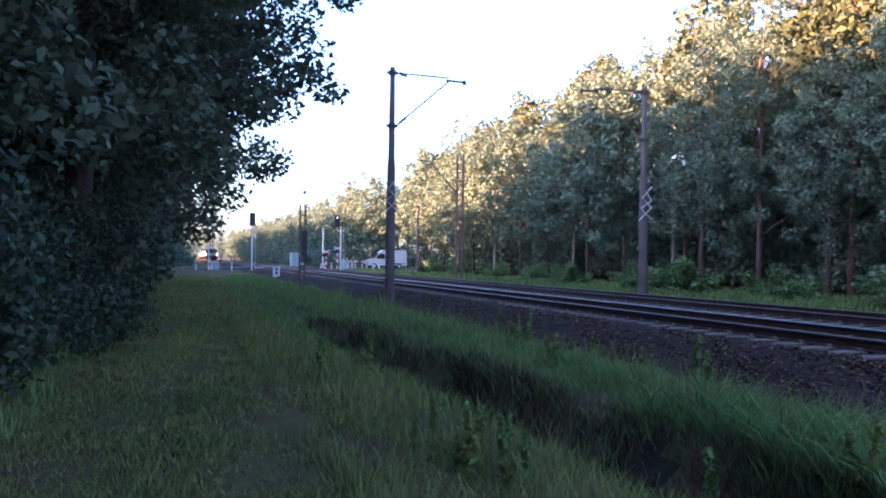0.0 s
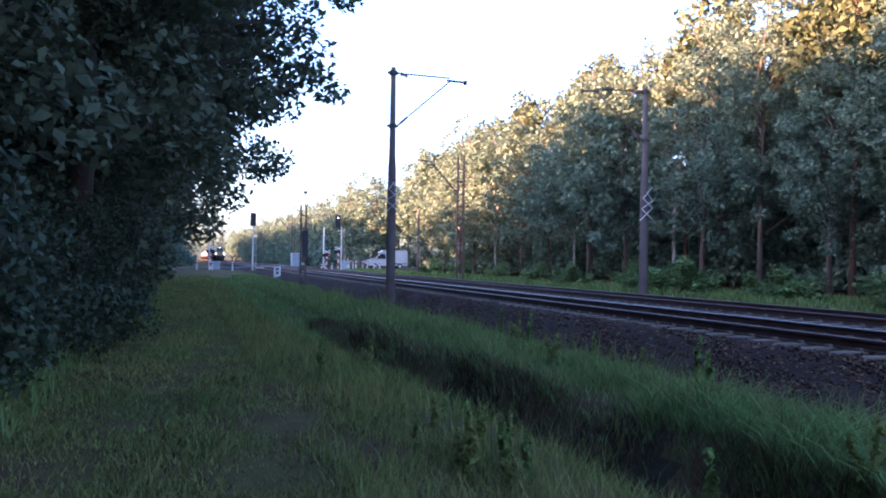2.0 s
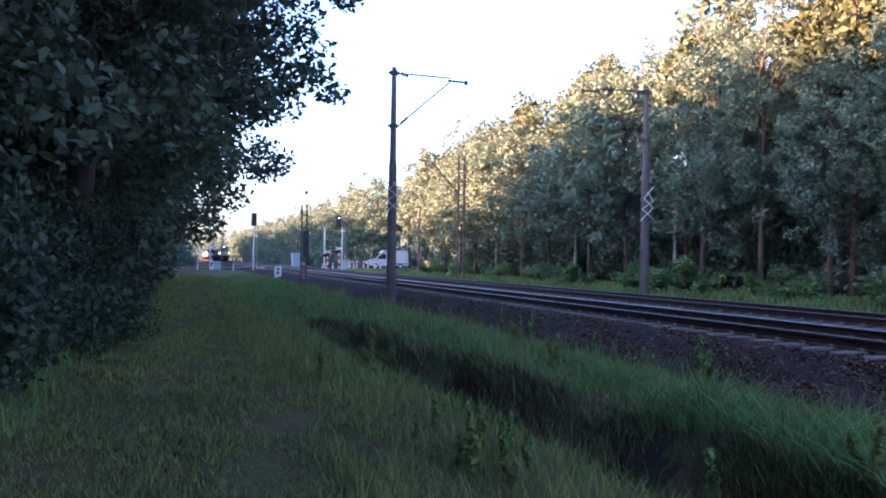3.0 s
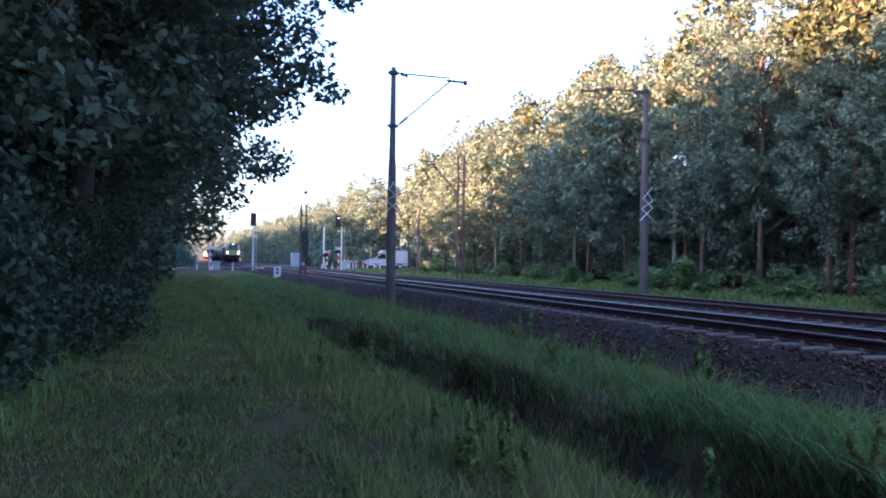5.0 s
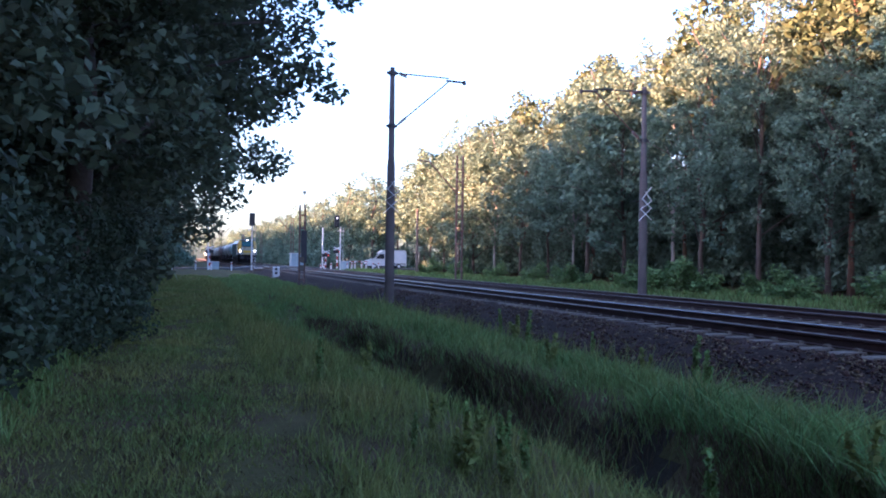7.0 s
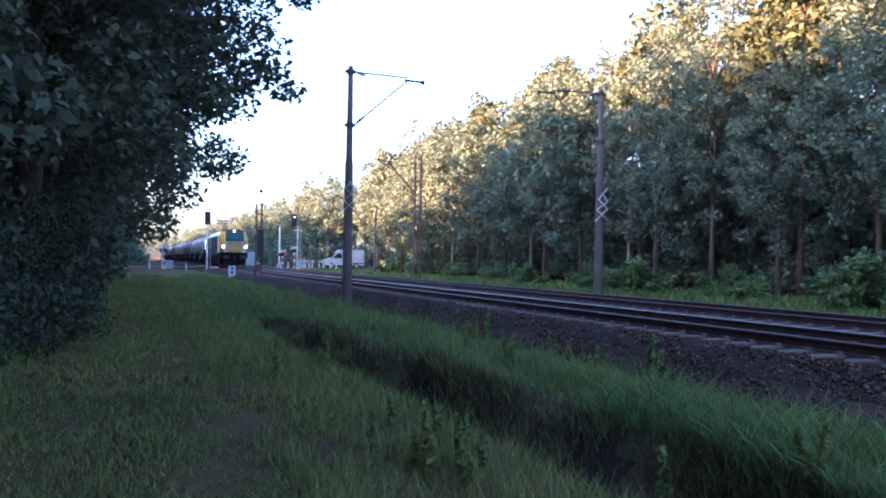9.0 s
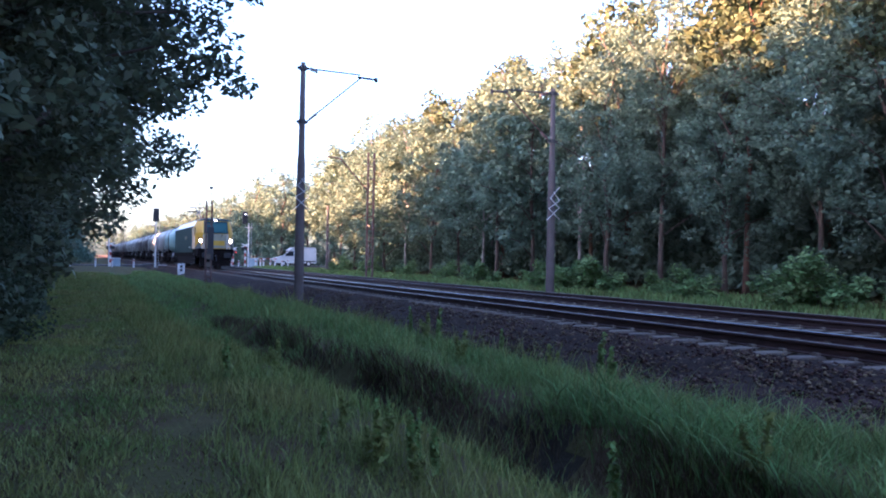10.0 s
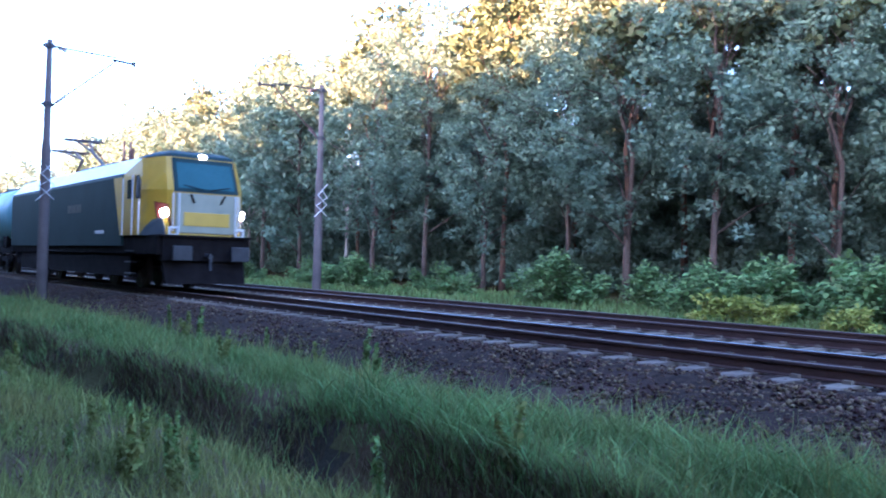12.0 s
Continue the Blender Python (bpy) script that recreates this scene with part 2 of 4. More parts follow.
sy = 2 + 34 * rg.uniform(0, 1, NST) ** 1.5
ss = rg.choice([0.014, 0.021, 0.03, 0.042], NST, p=[0.3, 0.37, 0.25, 0.08]) * rg.uniform(0.8, 1.2, NST) * (1.05 - sy / 80)
sv = ICO[None] * (ss[:, None, None] * rg.uniform(0.6, 1.2, (NST, 8, 3)) * np.array([1, 1, 0.7]))
sa = rg.uniform(0, 6.28, NST)[:, None]
st_ = rg.uniform(-0.6, 0.6, NST)[:, None]
sv = np.stack([sv[..., 0] * np.cos(sa) - sv[..., 1] * np.sin(sa), sv[..., 0] * np.sin(sa) + sv[..., 1] * np.cos(sa), sv[..., 2] + sv[..., 0] * st_], 2)
sv += np.stack([sx, sy, bed_z(sx) + ss * 0.3], 1)[:, None, :]
sf = ICOF[None] + (np.arange(NST) * 8)[:, None, None]
tagged(link("ballast_stones", np_mesh("ballast_stones", sv.reshape(-1, 3), sf.reshape(-1, 3)), None, M_STONE), "loose dark brown crushed ballast stones on shoulder and track", "gravel", kind="stuff")


# ---- tracks ----
RAIL_PROFILE = [(-0.065, -0.172), (0.065, -0.172), (0.065, -0.16), (0.012, -0.145), (0.009, -0.05), (0.035, -0.038), (0.035, -0.006), (0.028, 0), (-0.028, 0), (-0.035, -0.006), (-0.035, -0.038), (-0.009, -0.05), (-0.012, -0.145), (-0.065, -0.16)]


def rail_mesh(top):
    bm = bmesh.new()
    loft(bm, [[(x, y, z) for x, z in RAIL_PROFILE] for y in (-150, -20, 0, 30, 100, 700)])
    me = bpy.data.meshes.new("rail")
    bm.to_mesh(me)
    bm.free()
    me.materials.append(M_RAIL)
    me.materials.append(top)
    for f in me.polygons:
        if f.normal.z > 0.5 and f.center.z > -0.01:
            f.material_index = 1
    return me


def sleeper_mesh():
    bm = bmesh.new()
    loft(bm, [[(x, -w, -0.38), (x, w, -0.38), (x, w * 0.8, z), (x, -w * 0.8, z)] for x, w, z in ((-1.3, 0.14, -0.2), (-1.24, 0.15, -0.175), (-0.5, 0.15, -0.172), (-0.4, 0.13, -0.2), (0.4, 0.13, -0.2), (0.5, 0.15, -0.172), (1.24, 0.15, -0.175), (1.3, 0.14, -0.2))])
    for s in (-0.75, 0.75):
        for o in (-0.11, 0.11):
            box(bm, s + o - 0.035, s + o + 0.035, -0.05, 0.05, -0.175, -0.13)
    me = bpy.data.meshes.new("sleeper")
    bm.to_mesh(me)
    bm.free()
    me.materials.append(M_SLEEPER)
    return me


BRIGHT_RAIL, DULL_RAIL, SLEEPER_ME = rail_mesh(M_RAILTOP), rail_mesh(M_RAILDULL), sleeper_mesh()
TRACK_X = (10.05, 14.05)
tracks = []
for cx, word in zip(TRACK_X, ("railway track with shiny rails the train runs on", "second parallel railway track beside the forest")):
    tr = thing("railway_track", word, "track", "double track", pose(cx, 0, 0), "structure")
    for s in (-0.75, 0.75):
        # only the far rail of the near track gets the painted glint
        bright = cx < 12 and s > 0
        link("rail", BRIGHT_RAIL if bright else DULL_RAIL, tr, None, "rail with a sky glint put into its bright head colour" if bright else "").location = (s, 0, 0)
    tracks.append(tr)


# ---- trees ----
def leaf_cloud(rng, centres, radii, counts, size, squash=0.8, droop=0.3, flat=0.0):
    """Folded-diamond leaves scattered in clumps: one quad each."""
    cs = np.repeat(centres, counts, 0)
    rs = np.repeat(radii, counts)
    n = len(cs)
    d = rng.normal(0, 1, (n, 3))
    d /= np.linalg.norm(d, axis=1)[:, None]
    p = cs + d * (rs * rng.uniform(0.25, 1.0, n) ** 0.6)[:, None] * np.array([1, 1, squash])
    a = rng.normal(0, 1, (n, 3)) + np.array([0, 0, -droop])
    a /= np.linalg.norm(a, axis=1)[:, None]
    if flat:
        a[:, 2] *= 1 - flat
        a /= np.linalg.norm(a, axis=1)[:, None]
    up = d * (1 - flat) + np.array([0, 0, flat]) * 1.6
    b = np.cross(a, up + rng.normal(0, 0.6 - 0.3 * flat, (n, 3)))
    b /= np.linalg.norm(b, axis=1)[:, None] + 1e-6
    s = (size * rng.uniform(0.6, 1.3, n))[:, None]
    v = np.stack([p - a * s * 0.6, p + b * s * 0.34, p + a * s * 0.6, p - b * s * 0.34], 1)
    v[:, 1::2, 2] += (s * 0.12)
    return v.reshape(-1, 3), np.arange(4 * n).reshape(n, 4)


def trunk_bm(points, r0, r1, seg=9):
    bm = bmesh.new()
    rings = []
    for i, p in enumerate(points):
        k = i / (len(points) - 1)
        r = r0 * (1 - k) + r1 * k
        if i == 0:
            r *= 1.35
        rings.append([(p[0] + r * math.cos(a), p[1] + r * math.sin(a), p[2]) for a in [2 * math.pi * j / seg for j in range(seg)]])
    return loft(bm, rings)


def limb(bm, a, b, r0, r1, sag=0.3, seg=5):
    mid = [(a[i] + b[i]) / 2 + (sag if i == 2 else 0) for i in range(3)]
    tube(bm, a, mid, r0, (r0 + r1) / 2, seg)
    tube(bm, mid, b, (r0 + r1) / 2, r1, seg)


def tree(seed, name, label, height, crown_z, crown_r, leaves, size, leafmat, barkmat, trunk_r=0.2, clumps=120, clump_r=0.8, shell=0.5, limbs=14, lean=0.3, taper_top=0.0, at=None):
    """A tapered trunk with limbs under a crown of leaf clumps with gaps."""
    rng = np.random.default_rng(seed)
    t = thing(name, label, "tree", m=at or pose(0, 0, -50))
    top = height * 0.93
    pts = [(0, 0, -0.3)] + [(rng.normal(0, lean * 0.12) * i + lean * i * 0.04, rng.normal(0, lean * 0.12) * i, top * i / 7) for i in range(1, 8)]
    d = rng.normal(0, 1, (clumps, 3))
    d /= np.linalg.norm(d, axis=1)[:, None]
    rad = rng.uniform(shell, 1, clumps) ** 0.7
    c = d * rad[:, None]
    if taper_top:
        c[:, :2] *= (1 - taper_top * np.clip(c[:, 2:3], 0, 1))
    c = c * np.array(crown_r) * rng.uniform(0.85, 1.12, (clumps, 1)) + np.array([pts[4][0], pts[4][1], crown_z])
    c = c[c[:, 2] > 0.4]
    cr = rng.uniform(0.55, 1.25, len(c)) * clump_r
    w = cr ** 2
    cnt = np.maximum(4, (leaves * w / w.sum()).astype(int))
    v, q = leaf_cloud(rng, c, cr, cnt, size, flat=0.3)
    bm = trunk_bm(pts, trunk_r, 0.03)
    pick = rng.choice(len(c), min(limbs, len(c)), replace=False)
    for i in pick:
        z0 = max(height * 0.15, min(c[i][2] - 0.8, top * 0.9)) * rng.uniform(0.75, 0.95)
        k = min(max(z0 / top, 0), 1)
        j = int(k * 7)
        base = (pts[j][0], pts[j][1], z0)
        limb(bm, base, tuple(c[i]), trunk_r * 0.35 * (1 - k * 0.6), 0.015, 0.3)
    part("trunk", bm, barkmat, t, smooth=True)
    link("crown", np_mesh("crown", v, q), t, leafmat)
    return t


def bush(seed, name, label, r, h, leaves, size, leafmat, at=None, clumps=26, flat=0.0):
    rng = np.random.default_rng(seed)
    t = thing(name, label, "bush", m=at or pose(0, 0, -50))
    d = rng.normal(0, 1, (clumps, 3))
    d /= np.linalg.norm(d, axis=1)[:, None]
    d[:, 2] = np.abs(d[:, 2])
    c = d * rng.uniform(0.35, 1, (clumps, 1)) * np.array([r, r, h * 0.85]) + np.array([0, 0, 0.12 * h])
    cr = rng.uniform(0.2, 0.42, clumps) * r
    v, q = leaf_cloud(rng, c, cr, np.full(clumps, max(3, leaves // clumps)), size, droop=0.6, flat=flat)
    bm = bmesh.new()
    for i in range(min(5, clumps)):
        limb(bm, (rng.normal(0, 0.06), rng.normal(0, 0.06), -0.1), tuple(c[i]), 0.025, 0.008, 0.05)
    part("stem", bm, M_BARK, t)
    link("foliage", np_mesh("foliage", v, q), t, leafmat)
    return t


def plant(proto, spots):
    """Copies of a prototype at (x, y, yaw, scale); the prototype itself takes the first spot."""
    for i, (x, y, yaw, s) in enumerate(spots):
        m = pose(x, y, float(ground_z(x, y)), 0, 0, yaw)
        ob = proto if i == 0 else copy_thing(proto, m)
        ob.matrix_basis = m @ Matrix.Diagonal((s, s, s, 1))


# wood edge beside the path
rw = random.Random(5)
LBL_L = "tall dark leafy roadside tree in shade, branches overhanging path"
oak_a = tree(11, "oak_tree", LBL_L, 15.5, 8.2, (5.6, 5.2, 6.6), 52000, 0.14, M_LEAF, M_BARK, 0.26, 250, 0.66, 0.4, 26)
oak_b = tree(12, "oak_tree", LBL_L, 16.0, 8.0, (5.2, 5.4, 6.4), 50000, 0.14, M_LEAF, M_BARK, 0.24, 240, 0.66, 0.38, 24)
plant(oak_a, [(-1.75, 15.5, 20, 1.0), (-2.6, 25.5, 140, 1.0), (-3.8, 9.5, 250, 1.0)])
plant(oak_b, [(-2.3, 20.5, 70, 1.0), (-2.9, 31.5, 200, 1.0), (-4.0, 12.5, 310, 1.05)])
shade_oak = tree(13, "oak_tree", LBL_L, 16, 8.0, (5.3, 5.3, 6.5), 2000, 0.64, M_LEAF, M_BARK, 0.24, 100, 1.1, 0.3, 14)
oak_mid = tree(14, "oak_tree", LBL_L, 16, 8.2, (5.3, 5.3, 6.4), 17000, 0.15, M_LEAF, M_BARK, 0.24, 170, 0.95, 0.35, 18)
plant(oak_mid, [((-2.3 if y < 55 else -3.2) + rw.uniform(-0.2, 0.2), y, rw.uniform(0, 360), rw.uniform(0.92, 1.05) * (1 if y < 57 else 0.72)) for y in (38, 45, 52, 60, 68)] )
# hidden oak rows, added and scaled to set the shadow height on the forest
spots = []
spots += [(-9.5 + rw.uniform(-1, 1), y, rw.uniform(0, 360), rw.uniform(1.06, 1.12) + (0.15 if y < 22 else 0 if y < 54 else -0.45)) for y in (-14, -6, 2, 9, 16, 23, 30, 38, 46, 55, 64, 72)]
spots += [(x + rw.uniform(-1, 1), y + rw.uniform(-2, 2), rw.uniform(0, 360), rw.uniform(1.15, 1.21) + (0.1 if x < -20 else 0) + (0.1 if y < 22 else 0 if y < 54 else -0.52)) for x in (-16.5, -24) for y in np.arange(-10, 76, 7.5)]
spots += [(x, y + rw.uniform(-1, 1), rw.uniform(0, 360), rw.uniform(0.6, 0.66)) for x in (-5.2, -10.5, -16) for y in (79, 85, 91, 97, 104)]
spots += [(-4.5, -3, 10, 1.0), (-4.5, -11, 50, 1.0), (-4.6, 3, 90, 0.95)]
plant(shade_oak, spots)
shrub = bush(21, "hedge_shrub", "dense green shrub at the wood edge, leaves toned dark for shade", 1.5, 2.9, 7500, 0.085, M_SHRUB)
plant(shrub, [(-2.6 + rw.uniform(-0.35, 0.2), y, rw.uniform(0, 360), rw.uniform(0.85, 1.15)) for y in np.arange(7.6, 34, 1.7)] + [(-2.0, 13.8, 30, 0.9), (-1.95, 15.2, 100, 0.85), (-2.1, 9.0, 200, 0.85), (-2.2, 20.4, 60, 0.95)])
shrub_far = bush(22, "hedge_shrub", "dense green shrub at the wood edge, leaves toned dark for shade", 1.7, 3.2, 900, 0.32, M_SHRUB)
# the rows at x = -6.5 and -13 are unseen, added against sun leaks
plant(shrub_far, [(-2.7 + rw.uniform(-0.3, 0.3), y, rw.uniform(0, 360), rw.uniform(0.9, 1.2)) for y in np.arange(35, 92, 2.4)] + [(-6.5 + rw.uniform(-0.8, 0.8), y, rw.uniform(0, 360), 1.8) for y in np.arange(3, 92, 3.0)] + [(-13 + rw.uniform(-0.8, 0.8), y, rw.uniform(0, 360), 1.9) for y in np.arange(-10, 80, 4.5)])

# unseen leafy masses, added to keep low sun off track and forest
sun_block = bush(55, "wood_thicket", "unseen dense leafy mass added behind the wood edge to block low sun", 3.4, 9.0, 3200, 0.62, M_LEAF, clumps=80)
def wood_top(y):
    """Scale of the added sun blockers: tall by the camera, lower towards the crossing, tall again beyond it."""
    return 1.8 if y < 54 else 1.33 if y < 98 else 1.66


plant(sun_block, [(-11.5 + rw.uniform(-1, 1), y, rw.uniform(0, 360), wood_top(y) * rw.uniform(0.95, 1.03)) for y in np.arange(-24, 350, 3.8) if abs(y - ROAD_Y) > 5]
      + [(-19 + rw.uniform(-1, 1), y, rw.uniform(0, 360), (wood_top(y) + 0.14) * rw.uniform(0.95, 1.03)) for y in np.arange(-24, 350, 4.4) if abs(y - ROAD_Y) > 5])

# forest beyond the tracks
LBL_B = "tall leafy birch tree at the forest edge, top in evening sun"
LBL_P = "tall pine tree with reddish trunk in the forest"
fine_birches = [tree(36 + i, "birch_tree", LBL_B, h, h * 0.57, (3.1, 3.1, h * 0.44), 13500, 0.165, M_LEAF_R, M_BARK, 0.11, 230, 0.5, 0.3, 22, 0.4, 0.45) for i, h in enumerate((13.0, 12.0))]
birches = [tree(31 + i, "birch_tree", LBL_B, h, h * 0.57, (3.1, 3.1, h * 0.44), 7000, 0.24, M_LEAF_R, M_BIRCH if i == 1 else M_BARK, 0.11, 190, 0.52, 0.3, 22, 0.4, 0.45) for i, h in enumerate((12.6, 13.6, 11.4))]
pines = [tree(41 + i, "pine_tree", LBL_P, h, h * 0.76, (2.6, 2.6, h * 0.23), 2700, 0.34, M_NEEDLE, M_PINEBARK, 0.13, 60, 0.75, 0.3, 16, 0.25, 0.3) for i, h in enumerate((14.6, 15.4))]
front, mid, back = [], [], []
y = 1.0


def by_road(x, y):
    """The open strip along the road, kept free of trees."""
    return y < 122 and x / y < 0.262


while y < 104:
    if not by_road(23.3, y):
        front.append((23.7 + rw.uniform(-0.7, 1.0), y))
        mid.append((28.0 + rw.uniform(-1, 1), y + rw.uniform(-1, 1)))
        back.append((31.5 + rw.uniform(-1.5, 1.5), y + rw.uniform(-1, 1)))
    y += 3.5 + y * 0.012
bs, ps = [[], [], []], [[], []]
fine = [[], []]
for i, (x, y) in enumerate(front):
    (fine[i % 2] if y < 38 else bs[i % 3]).append((x, y, rw.uniform(0, 360), rw.uniform(0.88, 1.12)))
for i, (x, y) in enumerate(mid):
    (ps[i % 2] if i % 3 else (fine[i % 2] if y < 38 else bs[1])).append((x, y, rw.uniform(0, 360), rw.uniform(0.92, 1.1)))
for i, (x, y) in enumerate(back):
    (ps[i % 2] if i % 2 else bs[(i // 2) % 3]).append((x, y, rw.uniform(0, 360), rw.uniform(1.0, 1.18)))
ps[0] += [(23.8, 19.3, 10, 0.92), (24.6, 13.6, 80, 0.88), (24.4, 26.4, 200, 0.92)]
ps[1] += [(24.5, 16.3, 300, 0.86), (24.9, 12.4, 120, 0.85), (24.6, 38.0, 30, 0.86)]
for pr, sp in zip(birches + pines + fine_birches, bs + ps + fine):
    plant(pr, sp)
under = bush(51, "forest_undergrowth", "dark undergrowth bush in the shaded forest", 2.2, 4.2, 1500, 0.3, M_LEAF_R, clumps=34)
plant(under, [(27.2 + rw.uniform(-1, 1.5), y, rw.uniform(0, 360), rw.uniform(0.75, 1.15)) for y in np.arange(2, 88, 3.4)] + [(31 + rw.uniform(-1, 1.5), y, rw.uniform(0, 360), rw.uniform(1.2, 1.6)) for y in np.arange(2, 100, 4.5)])
deep = bush(53, "forest_undergrowth", "dark undergrowth bush in the shaded forest", 3.2, 8.5, 1500, 0.66, M_LEAF_R, clumps=50)
plant(deep, [(37 + rw.uniform(-1.5, 1.5), y, rw.uniform(0, 360), rw.uniform(0.95, 1.2)) for y in np.arange(-2, 106, 4.0)] + [(44 + rw.uniform(-1.5, 1.5), y, rw.uniform(0, 360), rw.uniform(1.2, 1.4)) for y in np.arange(-4, 106, 6.0)] + [(34 + rw.uniform(-1, 1), y, rw.uniform(0, 360), rw.uniform(1.3, 1.5)) for y in np.arange(2, 42, 3.5)])
low = bush(52, "elder_bush", "bright green broad-leaved bush beside the track", 1.45, 1.9, 2600, 0.19, M_BUSH, clumps=34, flat=0.7)
plant(low, [(x, y, rw.uniform(0, 360), s * 0.86) for x, y, s in ((20.3, 42, 0.8), (20.4, 43.6, 0.7), (20.4, 35.0, 0.85), (20.2, 32.6, 1.0), (20.5, 31.0, 0.95), (20.2, 24.6, 0.82), (20.3, 19.9, 0.95), (20.1, 18.7, 1.1), (20.6, 15.6, 0.9), (20.3, 14.2, 0.95), (20.7, 12.9, 1.05), (20.2, 11.4, 1.0), (20.6, 10.1, 1.1), (20.2, 8.8, 1.0), (20.8, 7.4, 1.1), (21.4, 28, 0.6), (21.6, 38.6, 0.7), (21.5, 50, 0.8), (21.5, 57, 0.8), (21.4, 65, 0.9), (21.6, 74, 1.0))])

# low bushes whose sunlit look comes from the leaf colour
yellow = bush(54, "yellowing_bush", "low bush at the forest edge grass, sun patch painted yellow-green", 0.9, 0.95, 1100, 0.13, M_YBUSH, clumps=22, flat=0.6)
plant(yellow, [(18.7, 12.0, 20, 1.0), (18.9, 10.9, 80, 0.7), (18.6, 8.9, 140, 0.8)])

# woods beyond the level crossing, both sides
far_tree = tree(61, "distant_tree", "distant leafy tree beyond the level crossing in evening sun", 15, 8.0, (4.0, 4.0, 6.8), 3200, 0.38, M_LEAF_R, M_BARK, 0.2, 90, 0.85, 0.3, 8, 0.3, 0.4)
spots = [(x, y, rw.uniform(0, 360), rw.uniform(0.85, 1.05)) for x, y in ((27, 124), (31, 125), (35, 124), (39, 125), (29, 129), (34, 130), (24.5, 130), (43, 124), (38, 107), (42, 110))]
# left rows stand out of sight, added to shade the woods opposite
spots += [(x + rw.uniform(-1, 1), y + rw.uniform(-2, 2), rw.uniform(0, 360), rw.uniform(0.9, 1.05)) for x in (-4, -10, -17) for y in np.arange(124, 330, 9.0)]
for y in np.arange(135, 420, 8.0):
    spots += [(25 + rw.uniform(-1.5, 2) - (y - 135) * 0.012, y, rw.uniform(0, 360), rw.uniform(0.75, 0.9)), (32 + rw.uniform(-2, 2), y + 3, rw.uniform(0, 360), rw.uniform(0.85, 0.95))]
spots += [(x, 470 + rw.uniform(-20, 30), rw.uniform(0, 360), rw.uniform(0.9, 1.2)) for x in np.arange(-30, 60, 7.0)]
plant(far_tree, spots)

far_bush = bush(62, "distant_bush", "distant dark bush at the edge of far woods", 2.6, 4.0, 1100, 0.36, M_LEAF_R)
plant(far_bush, [(22.0 + rw.uniform(-1, 1), y, rw.uniform(0, 360), rw.uniform(0.8, 1.2)) for y in np.arange(131, 330, 5.0)] + [(-0.5 - rw.uniform(0, 2), y, rw.uniform(0, 360), rw.uniform(0.7, 1.0)) for y in np.arange(128, 330, 7.0)] + [(x, 124.5, 50 * x, 0.9) for x in (26, 29, 32, 35, 38, 41)])


# ---- grass ----
def blades(rng, x, y, h, w, lean=0.35):
    n = len(x)
    z = ground_z(x, y) - 0.01
    a = rng.uniform(0, 2 * math.pi, n)
    bx_, by_ = np.cos(a) * w / 2, np.sin(a) * w / 2
    la = rng.uniform(0, 2 * math.pi, n)
    lx, ly = np.cos(la) * h * lean * rng.uniform(0.3, 1.3, n), np.sin(la) * h * lean * rng.uniform(0.3, 1.3, n)
    v = np.stack([np.stack([x - bx_, y - by_, z], 1), np.stack([x + bx_, y + by_, z], 1),
                  np.stack([x + bx_ * 0.7 + lx * 0.35, y + by_ * 0.7 + ly * 0.35, z + h * 0.6], 1), np.stack([x - bx_ * 0.7 + lx * 0.35, y - by_ * 0.7 + ly * 0.35, z + h * 0.6], 1),
                  np.stack([x + lx + bx_ * 0.1, y + ly + by_ * 0.1, z + h], 1), np.stack([x + lx - bx_ * 0.1, y + ly - by_ * 0.1, z + h], 1)], 1)
    o = (np.arange(n) * 6)[:, None]
    return v.reshape(-1, 3), np.concatenate([o + np.array([[0, 1, 2, 3]]), o + np.array([[3, 2, 4, 5]])])


rg = np.random.default_rng(17)


def strew(name, label, n, x0, x1, y0, y1, h0, h1, w, material, lean=0.35, power=2.2, keep=None, bend=(0, 0), worn=True):
    y = y0 + (y1 - y0) * rg.uniform(0, 1, n) ** power
    x = x0 + bend[0] * ditch_bend(y) + (x1 - x0 + (bend[1] - bend[0]) * ditch_bend(y)) * rg.uniform(0, 1, n)
    clump = np.sin(x * 2.3 + y * 1.1) * np.sin(y * 1.9 - x * 1.3) + np.sin(x * 5.1 - y * 0.7) * 0.5
    ok = rg.uniform(-1.3, 1.0, n) < clump + (keep or 0.6)
    ok &= rg.uniform(0, 1, n) > 1.0 * worn * np.exp(-((x - 1.25 - 0.25 * np.sin(y * 3)) / 0.42) ** 2 - ((y - 7.3 - 0.4 * np.sin(x * 7)) / 1.9) ** 2)   # worn patch on the path
    x, y, clump = x[ok], y[ok], clump[ok]
    h = rg.uniform(h0, h1, len(x)) * (1 + 0.25 * clump)
    v, q = blades(rg, x, y, h, w * (1 + y / 14) * rg.uniform(0.7, 1.3, len(x)), lean)
    tagged(link(name, np_mesh(name, v, q), None, material), label, "grass", kind="stuff")


strew("path_turf", "short trodden turf on the path", 110000, -2.6, 2.3, 1.6, 60, 0.025, 0.075, 0.009, M_DRYGRASS, 0.8, 2.0, 1.2)
strew("path_grass", "short trodden yellow-green grass on the path", 70000, -2.6, 2.2, 1.6, 75, 0.04, 0.13, 0.007, M_DRYGRASS, 0.7, 2.4, 0.15)
strew("verge_grass", "longer seeding grass along the ditch edge", 34000, 1.0, 2.35, 1.6, 60, 0.08, 0.27, 0.007, M_DRYGRASS, 0.55, 2.2, 0.3, (0, 0.9))
